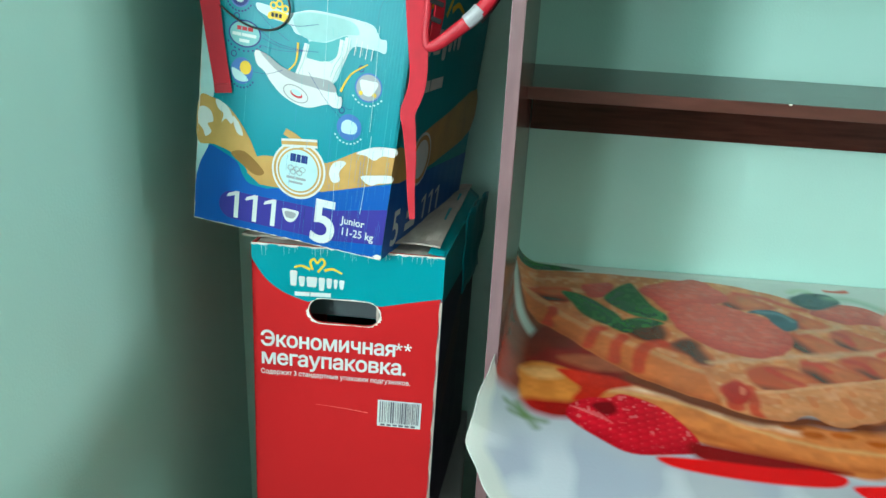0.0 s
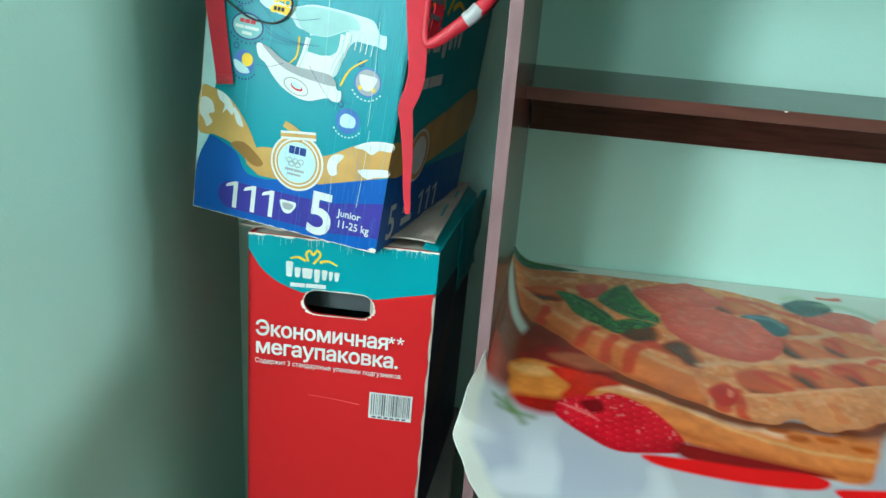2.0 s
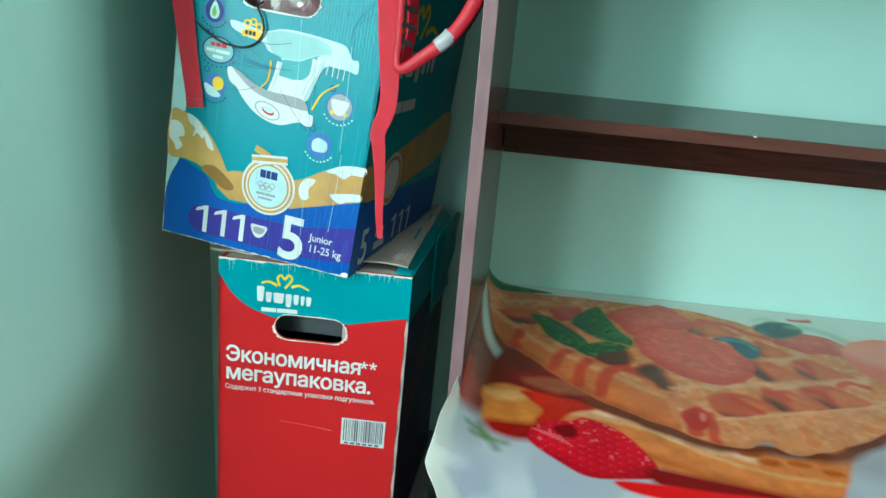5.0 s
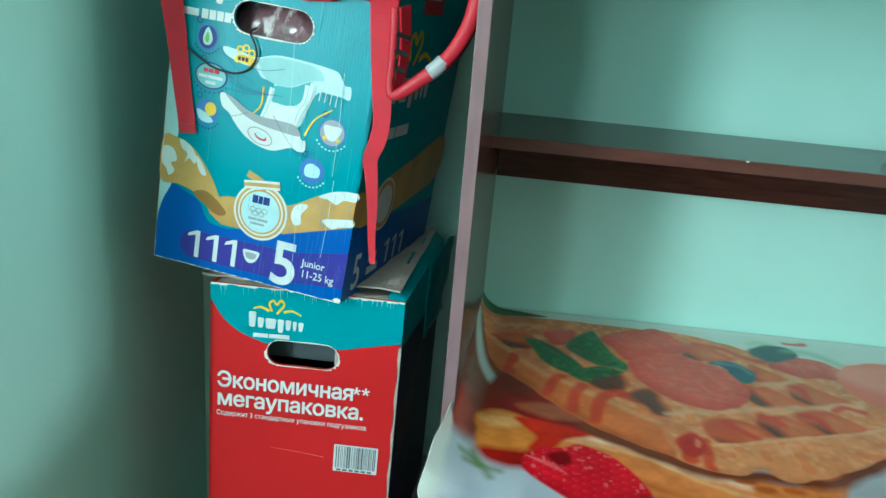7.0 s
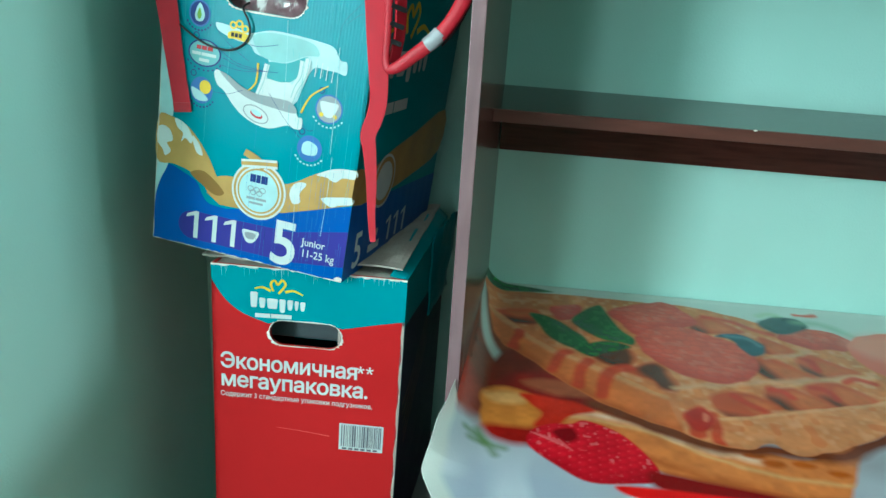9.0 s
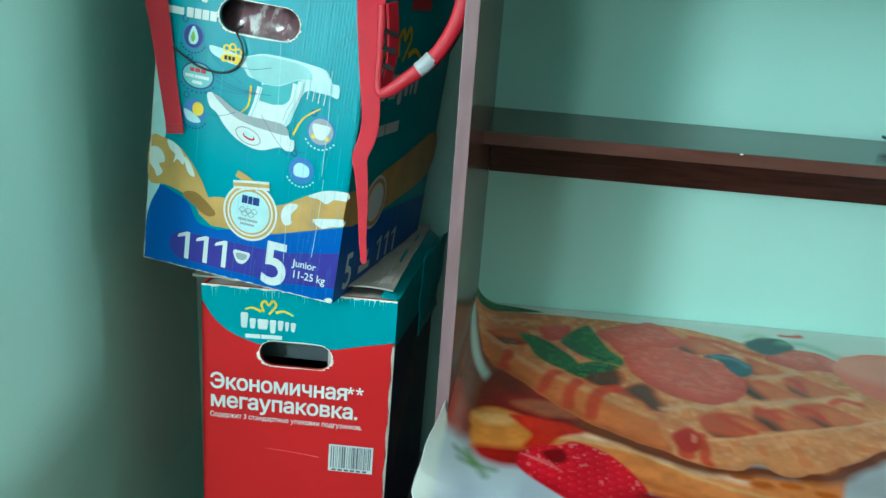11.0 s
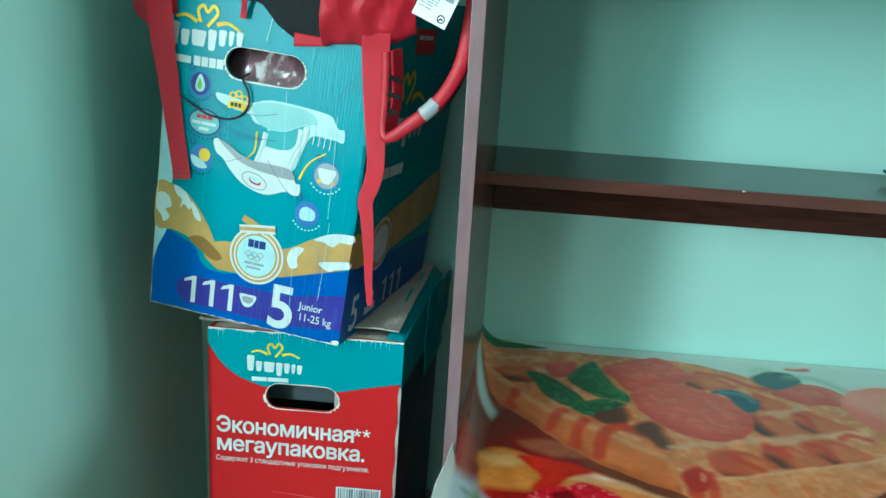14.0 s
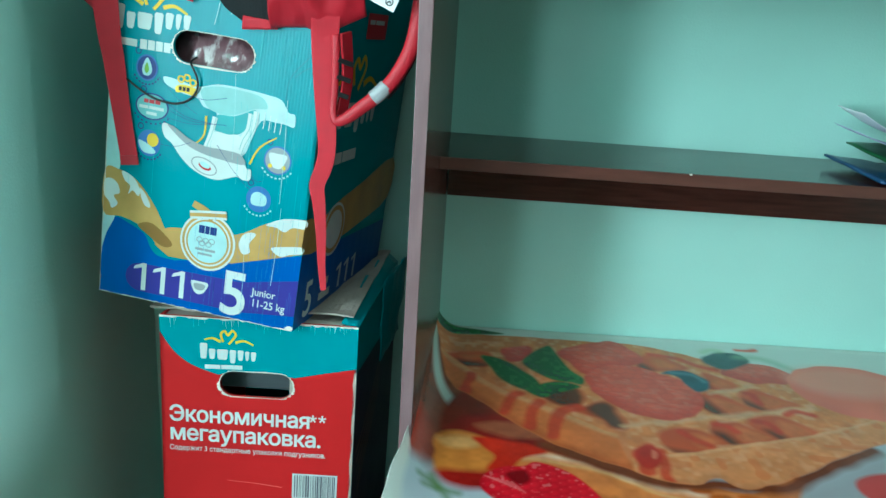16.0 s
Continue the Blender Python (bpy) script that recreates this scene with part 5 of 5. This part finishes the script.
    put(along(x, y, [(0.225, 1.22), (0.28, 1.165), (0.318, 1.105)], 0.002, 0.0015) * 0.7, (60, 116, 60))
    put(along(x, y, [(0.352, 1.275), (0.36, 1.21), (0.385, 1.145)], 0.002, 0.0015) * 0.7, (60, 116, 60))
    for pts in ([(0.118, 0.85), (0.14, 0.838), (0.158, 0.805)], [(0.125, 0.833), (0.142, 0.828)], [(0.135, 0.855), (0.145, 0.83), (0.17, 0.82)]):
        put(along(x, y, pts, 0.009, 0.006) * 0.75, (84, 130, 64))
    # the whole raspberry in front
    m = inside(x, y, [(0.201, 0.833), (0.208, 0.866), (0.235, 0.884), (0.262, 0.888), (0.282, 0.899), (0.32, 0.882), (0.345, 0.852), (0.364, 0.808), (0.358, 0.782), (0.332, 0.773), (0.275, 0.767), (0.237, 0.793)], 0.002)
    u_, v_ = (x - 0.28) * 0.9 + (y - 0.83) * 0.45, (y - 0.83) * 0.9 - (x - 0.28) * 0.45
    row = np.floor(v_ / 0.0125)
    q = np.hypot((u_ / 0.015 + 0.5 * (row % 2)) % 1 - 0.5, (v_ / 0.0125) % 1 - 0.5)
    put(m, (206, 22, 46), 1.08 - 0.5 * np.clip(q - 0.2, 0, 1) + 0.25 * (n2 - 0.5))
    put(m * np.clip((0.16 - np.hypot((u_ / 0.015 + 0.5 * (row % 2)) % 1 - 0.35, (v_ / 0.0125) % 1 - 0.7)) / 0.1, 0, 1) * 0.3, (232, 104, 118))
    put(m * np.clip((n3 - 0.8) / 0.1, 0, 1) * 0.35, (240, 160, 168))
    put(m * (1 - inside(x, y, [(0.2, 0.845), (0.235, 0.896), (0.282, 0.91), (0.33, 0.893), (0.36, 0.855), (0.372, 0.815), (0.33, 0.795), (0.275, 0.785), (0.235, 0.81)], 0.012)) * 0.5, (130, 8, 26))
    put(inside(x, y, [(0.235, 0.868), (0.262, 0.878), (0.268, 0.855), (0.25, 0.845)], 0.004), (120, 10, 22))
    for k in range(7):
        put(along(x, y, [(0.206 + 0.006 * k, 0.862 - 0.002 * k), (0.222 + 0.006 * k, 0.852 - 0.004 * k)], 0.0015, 0.0015) * m * 0.7, (236, 140, 150))
    # dark shade of the print and the bright sauce
    put(inside(x, y, [(0.355, 0.80), (0.42, 0.792), (0.52, 0.775), (0.535, 0.765), (0.45, 0.755), (0.36, 0.765)], 0.006), (128, 18, 22))
    put(inside(x, y, [(0.305, 0.765), (0.36, 0.768), (0.44, 0.765), (0.50, 0.768), (0.530, 0.757), (0.51, 0.738), (0.44, 0.733), (0.37, 0.738), (0.32, 0.748)], 0.003), (222, 22, 26), 0.9 + 0.2 * n1)
    put(inside(x, y, [(0.53, 0.735), (0.56, 0.748), (0.66, 0.752), (0.66, 0.68), (0.58, 0.69)], 0.003), (222, 22, 26), 0.9 + 0.2 * n1)
    put(inside(x, y, [(0.735, 0.90), (0.80, 0.92), (0.90, 0.90), (0.88, 0.84), (0.78, 0.83), (0.73, 0.86)], 0.004), (206, 22, 26), 0.9 + 0.2 * n1)
    put(inside(x, y, [(0.62, 0.86), (0.70, 0.90), (0.86, 1.0), (0.95, 1.0), (0.8, 0.86), (0.70, 0.82)], 0.02) * 0.35, (120, 110, 108))
    return np.clip(col, 0.001, 1)


def cloth_surface(s, y):
    """Folds the flat sheet: its left border curls up the side panel, and lies looser in front of it."""
    xp = 0.1008 + SKEW * np.maximum(y - PY, -0.02)
    k = np.clip((y - 0.70) / 0.20, 0, 1)
    k = 0.12 + 0.88 * k * k * (3 - 2 * k)
    edge = xp + CR
    a = np.maximum(edge - s, 0) / CR * k
    x = np.where(s < edge, edge - CR * np.sin(np.minimum(a, 1.62)) / k - np.maximum(a - 1.62, 0) * 0.0, s)
    z = CZ + np.where(s < edge, CR * (1 - np.cos(np.minimum(a, 1.62))) / np.maximum(k, 0.4), 0)
    z = z + 0.0012 * np.sin(s * 9 + y * 7) * np.clip((s - 0.2) / 0.1, 0, 1) * np.clip((1.3 - y) / 0.1, 0, 1)
    back = np.maximum(y - 1.322, 0)
    return x, np.minimum(y, BACK - 0.0015), z + back * 0.1


def tablecloth():
    nx, ny = 640, 500
    gs, gy = np.meshgrid(np.linspace(0, 1, nx), np.linspace(0.56, 1.336, ny))
    start = 0.1008 + SKEW * np.maximum(gy - PY, -0.02) + CR - 0.079
    start = start + np.maximum(0.75 - gy, 0) * 0.38 + 0.0015 * np.sin(gy * 90) * (gy < 0.87)
    s = start + (1.06 - start) * gs
    x, y, z = cloth_surface(s, gy)
    col = print_colors(s, gy)
    margin = np.clip((start + 0.012 + 0.02 * np.clip((0.92 - gy) / 0.04, 0, 1) - s) / 0.012, 0, 1)[..., None]
    col = col * (1 - margin) + np.array(lin(188, 190, 184)) * margin
    me = bpy.data.meshes.new("tablecloth")
    idx = np.arange(nx * ny).reshape(ny, nx)
    quads = np.stack([idx[:-1, :-1], idx[:-1, 1:], idx[1:, 1:], idx[1:, :-1]], -1).reshape(-1, 4)
    me.from_pydata(np.stack([x, y, z], -1).reshape(-1, 3).tolist(), [], quads.tolist())
    attr = me.color_attributes.new("print", "FLOAT_COLOR", "POINT")
    attr.data.foreach_set("color", np.concatenate([col.reshape(-1, 3), np.ones((nx * ny, 1))], 1).ravel().astype(np.float32))
    me.shade_smooth()
    m = material("printed_oilcloth", (0.7, 0.7, 0.7), 0.22, 0.05, 8.0, 0.05, 240.0)
    nt = m.node_tree
    at = nt.nodes.new("ShaderNodeAttribute")
    at.attribute_name = "print"
    nt.links.new(at.outputs["Color"], nt.nodes["Principled BSDF"].inputs["Base Color"])
    me.materials.append(m)
    ob = new("tablecloth", me)
    mod = ob.modifiers.new("thickness", "SOLIDIFY")
    mod.thickness, mod.offset = 0.0011, 0.0
    return tagged(ob, "glossy oilcloth printed with waffles and berries, its edge curled up", "tablecloth")


tablecloth()

# ---- red carrier on the upper box ----
bag = holder("baby_carrier", UP, "red fabric baby carrier with straps draped over the box", "carrier")


def drape(u0, u1, low, high, out, seed, folds=0.008, nu=44, nv=26, front=0.0):
    """A hanging piece of fabric between the line low(u) and v = high, bulging outwards by out(u, f)."""
    bm, rows = bmesh.new(), []
    for j in range(nv + 1):
        row = []
        for i in range(nu + 1):
            u, f = u0 + (u1 - u0) * i / nu, j / nv
            v = low(u) + (high - low(u)) * f
            p = Vector((u * 13, v * 10, seed))
            ridge = abs(noise.noise(p)) + 0.25 * abs(noise.noise(p * 2.6))
            row.append(bm.verts.new((u, -front - out(u, f) - folds * (1 - ridge * 1.6) * min(1, 0.2 + f * 3), v)))
        rows.append(row)
    for a, b in zip(rows, rows[1:]):
        for i in range(nu):
            bm.faces.new((a[i], a[i + 1], b[i + 1], b[i]))
    r = bmesh.ops.extrude_face_region(bm, geom=bm.faces[:])
    bmesh.ops.translate(bm, vec=(0, 0.0025, 0), verts=[g for g in r["geom"] if isinstance(g, bmesh.types.BMVert)])
    bmesh.ops.recalc_face_normals(bm, faces=bm.faces[:])
    return bm


def through_points(pts):
    us, vs = [p[0] for p in pts], [p[1] for p in pts]
    return lambda u: float(np.interp(u, us, vs))


part("mesh_panel", drape(-0.005, 0.222, through_points([(-0.005, 0.417), (0.115, 0.430), (0.124, 0.427), (0.146, 0.406), (0.176, 0.391), (0.222, 0.400)]), 0.53, lambda u, f: 0.003 + 0.03 * f, 2.0, 0.003), MESH_FABRIC, bag, "black mesh panel", True)
part("front_cloth", drape(0.208, 0.322, through_points([(0.208, 0.392), (0.22, 0.397), (0.25, 0.402), (0.268, 0.397), (0.29, 0.408), (0.322, 0.428)]), 0.54, lambda u, f: 0.006 + 0.055 * f ** 0.7 + 0.015 * math.sin(u * 75 + f * 7) * f + 0.008 * math.sin(u * 160 - f * 10) * f, 5.0, 0.02, 60, 40), FABRIC, bag, smooth=True)
part("seam_band", drape(0.170, 0.214, through_points([(0.170, 0.3855), (0.214, 0.393)]), 0.402, lambda u, f: 0.007, 9.0, 0.002, 8, 4), WEBBING, bag, smooth=True)
part("front_cloth", drape(-0.058, 0.012, through_points([(-0.058, 0.43), (-0.045, 0.388), (-0.02, 0.372), (0.012, 0.40)]), 0.53, lambda u, f: 0.002 + 0.035 * f, 8.0, 0.010), FABRIC, bag, smooth=True)
bm = bmesh.new()
bmesh.ops.create_icosphere(bm, subdivisions=5, radius=1.0)
for v in bm.verts:
    c = Vector([math.copysign(abs(a) ** 0.75, a) for a in v.co])
    f = 1 + 0.10 * noise.noise(c * 2.6 + Vector((3, 1, 0))) + 0.06 * abs(noise.noise(c * 7))
    v.co = Vector((0.135 + c.x * 0.175 * f, 0.14 + c.y * 0.165 * f, max(H + 0.001, H + 0.075 + c.z * 0.085 * f)))
part("main_body", bm, FABRIC, bag, smooth=True)
part("pull_cord", ribbon([(0.109, -0.026, 0.47, 1), (0.106, -0.018, 0.44, 1), (0.103, -0.010, 0.42, 1.2), (0.102, -0.008, 0.407, 1.3)], 0.006, 0.002, (1, 0, 0)), WEBBING, bag, "thin red pull strap")
part("strap", ribbon([(-0.02, -0.04, 0.50, 1.25), (-0.012, -0.022, 0.44, 1.2), (-0.006, -0.012, 0.395, 1.15), (0.001, -0.007, 0.345, 1.0), (0.006, -0.005, 0.322, 0.95), (0.02, -0.0035, 0.255, 0.82), (0.036, -0.003, 0.187, 0.78)], 0.031, 0.0022, (1, 0, 0.15)), WEBBING, bag, "red webbing strap hanging flat")
part("strap_end", ribbon([(0.0335, -0.0045, 0.199, 1), (0.036, -0.0045, 0.187, 1)], 0.0245, 0.0028, (1, 0, 0.15), 2), FABRIC, bag, "stitched strap end")
part("strap", ribbon([(0.280, -0.035, 0.46, 1.0), (0.276, -0.022, 0.42, 1.05), (0.276, -0.012, 0.39, 1.0), (0.280, -0.009, 0.35, 0.85), (0.286, -0.008, 0.315, 0.8), (0.295, -0.008, 0.262, 0.68), (0.294, -0.008, 0.236, 0.66), (0.289, -0.009, 0.212, 0.6), (0.294, -0.008, 0.19, 0.52), (0.302, -0.007, 0.15, 0.42), (0.308, -0.007, 0.11, 0.32), (0.313, -0.007, 0.085, 0.28), (0.316, -0.008, 0.072, 0.22)], 0.033, 0.0022, (1, 0.1, 0.05)), WEBBING, bag, "red webbing strap hanging over the box edge")
part("strap_slot", ribbon([(0.300, -0.012, 0.405, 1), (0.305, -0.004, 0.37, 1), (0.307, 0.0, 0.34, 1), (0.305, 0.0, 0.305, 1)], 0.018, 0.004, (0.6, 1, 0)), FABRIC, bag, "folded strap base")
for k in range(3):
    part("strap_slot", ribbon([(0.2965, -0.016 + 0.002 * k, 0.372 - 0.02 * k, 1), (0.312, -0.004, 0.368 - 0.02 * k, 1)], 0.006, 0.003, (0, 0.3, 1)), CORD, bag, "black webbing loop")
# padded shoulder strap looping beside the box
loop = part("shoulder_strap", tube([(0.088, 0.975, 1.47, 1.05), (0.085, 0.955, 1.42, 1.05), (0.081, 0.945, 1.37, 1.0), (0.074, 0.94, 1.327, 1.0), (0.058, 0.936, 1.293, 0.95), (0.040, 0.934, 1.271, 0.95), (0.018, 0.935, 1.252, 0.9), (-0.002, 0.937, 1.236, 0.8), (-0.014, 0.939, 1.232, 0.6), (-0.018, 0.942, 1.245, 0.5), (-0.017, 0.944, 1.275, 0.5), (-0.017, 0.944, 1.315, 0.55), (-0.018, 0.946, 1.335, 0.55)], 0.0092, 0.6, 12), FABRIC, None, "padded red shoulder strap", True)
loop.parent = bag
loop.matrix_parent_inverse = UP.inverted()
tape = part("reflective_tape", tube([(0.047, 0.935, 1.280, 1), (0.040, 0.934, 1.2715, 1), (0.031, 0.9345, 1.2635, 1)], 0.0095, 0.63, 12), REFLECT, None, "grey reflective tape", True)
tape.parent = bag
tape.matrix_parent_inverse = UP.inverted()
piping = part("piping", tube([(0.094, 0.957, 1.42), (0.0895, 0.95, 1.37), (0.0825, 0.944, 1.324), (0.066, 0.941, 1.287), (0.049, 0.939, 1.264)], 0.0014, 1, 6), CORD, None, "dark seam piping", True)
piping.parent = bag
piping.matrix_parent_inverse = UP.inverted()

# paper tag
TAG = frame_of((0.0135, 0.908, 1.383), (0.0385, -0.002, -0.0165), (0.02, 0.0, 0.041))
tag = holder("price_tag", TAG, "white paper tag with a barcode hanging from the carrier", "tag")
part("card", plate(0, 0.042, 0, 0.046, 0.0006), PAPER, tag)
rnd, x, pieces = random.Random(2), 0.004, []
while x < 0.037:
    w = rnd.choice((0.0006, 0.001, 0.0015))
    pieces.append(flat([(x, 0.029), (x + w, 0.029), (x + w, 0.044), (x, 0.044)], 0.0004))
    x += w + rnd.choice((0.0006, 0.0009, 0.0014))
tagged(part("barcode_lines", merged(pieces), BLACK_INK, tag), kind="stuff")
for k, v in enumerate((0.025, 0.022, 0.019, 0.016, 0.012)):
    bars(tag, "small_bars", 0.003, v, (0.006, 0.008, 0.004)[: 3 - k // 3], 0.0014, SHADE_INK, 0.0004, 0.0012)
part("ring_symbol", flat(ellipse(0.033, 0.0085, 0.0048, 0.0048, 20), 0.0004, holes=(ellipse(0.033, 0.0085, 0.0034, 0.0034, 16),)), BLACK_INK, tag)
part("ring_symbol", flat(stroke([(0.031, 0.006), (0.033, 0.009), (0.035, 0.0075)], 0.0016), 0.0005), BLACK_INK, tag)
loop_string = part("string", tube([(0.036, 0.001, 0.044), (0.040, 0.006, 0.055), (0.043, 0.012, 0.07)], 0.0007, 1, 6), CORD, tag)


# ---- papers on the shelf ----
def sheet(name, m, wide, deep, mat, curl, label, seed, thick=0.0006):
    bm, rows, n = bmesh.new(), [], 14
    for j in range(n + 1):
        rows.append([bm.verts.new((wide * i / n, deep * j / n, curl(i / n, j / n) + 0.002 * noise.noise(Vector((i * 0.3, j * 0.3, seed))))) for i in range(n + 1)])
    for a, b in zip(rows, rows[1:]):
        for i in range(n):
            bm.faces.new((a[i], a[i + 1], b[i + 1], b[i]))
    r = bmesh.ops.extrude_face_region(bm, geom=bm.faces[:])
    bmesh.ops.translate(bm, vec=(0, 0, thick), verts=[g for g in r["geom"] if isinstance(g, bmesh.types.BMVert)])
    bmesh.ops.recalc_face_normals(bm, faces=bm.faces[:])
    ob = part(name, bm, mat, label=label, smooth=True)
    ob.matrix_world = m
    return tagged(ob, category="paper", group="papers on the shelf")


Z0 = SHELF_Z + 0.0008
sheet("brochure", pose(0.800, 1.128, Z0, 0, 0, 8), 0.21, 0.15, NAVY_PAPER, lambda a, b: 0.003 + 0.012 * b * max(0, 1 - a * 2), "dark navy glossy brochure lying on the shelf", 1, 0.004)
sheet("brochure", pose(0.835, 1.15, Z0 + 0.0195, 0, 0, 4), 0.2, 0.15, GREEN_PAPER, lambda a, b: 0.004 + 0.012 * b, "dark green glossy brochure on another brochure", 2, 0.003)
sheet("paper_sheet", pose(0.79, 1.20, Z0 + 0.035, 0, 0, -6), 0.2, 0.11, PAPER_LILAC, lambda a, b: 0.002 + 0.03 * max(0, 1 - a * 1.6) ** 1.5, "lilac printed sheet curling upward on the brochures", 3)
sheet("paper_sheet", pose(0.80, 1.22, Z0 + 0.042, 0, 0, -3), 0.2, 0.10, PAPER, lambda a, b: 0.004 + 0.05 * max(0, 1 - a * 1.4) ** 1.6, "white sheet curling upward on the brochures", 4)
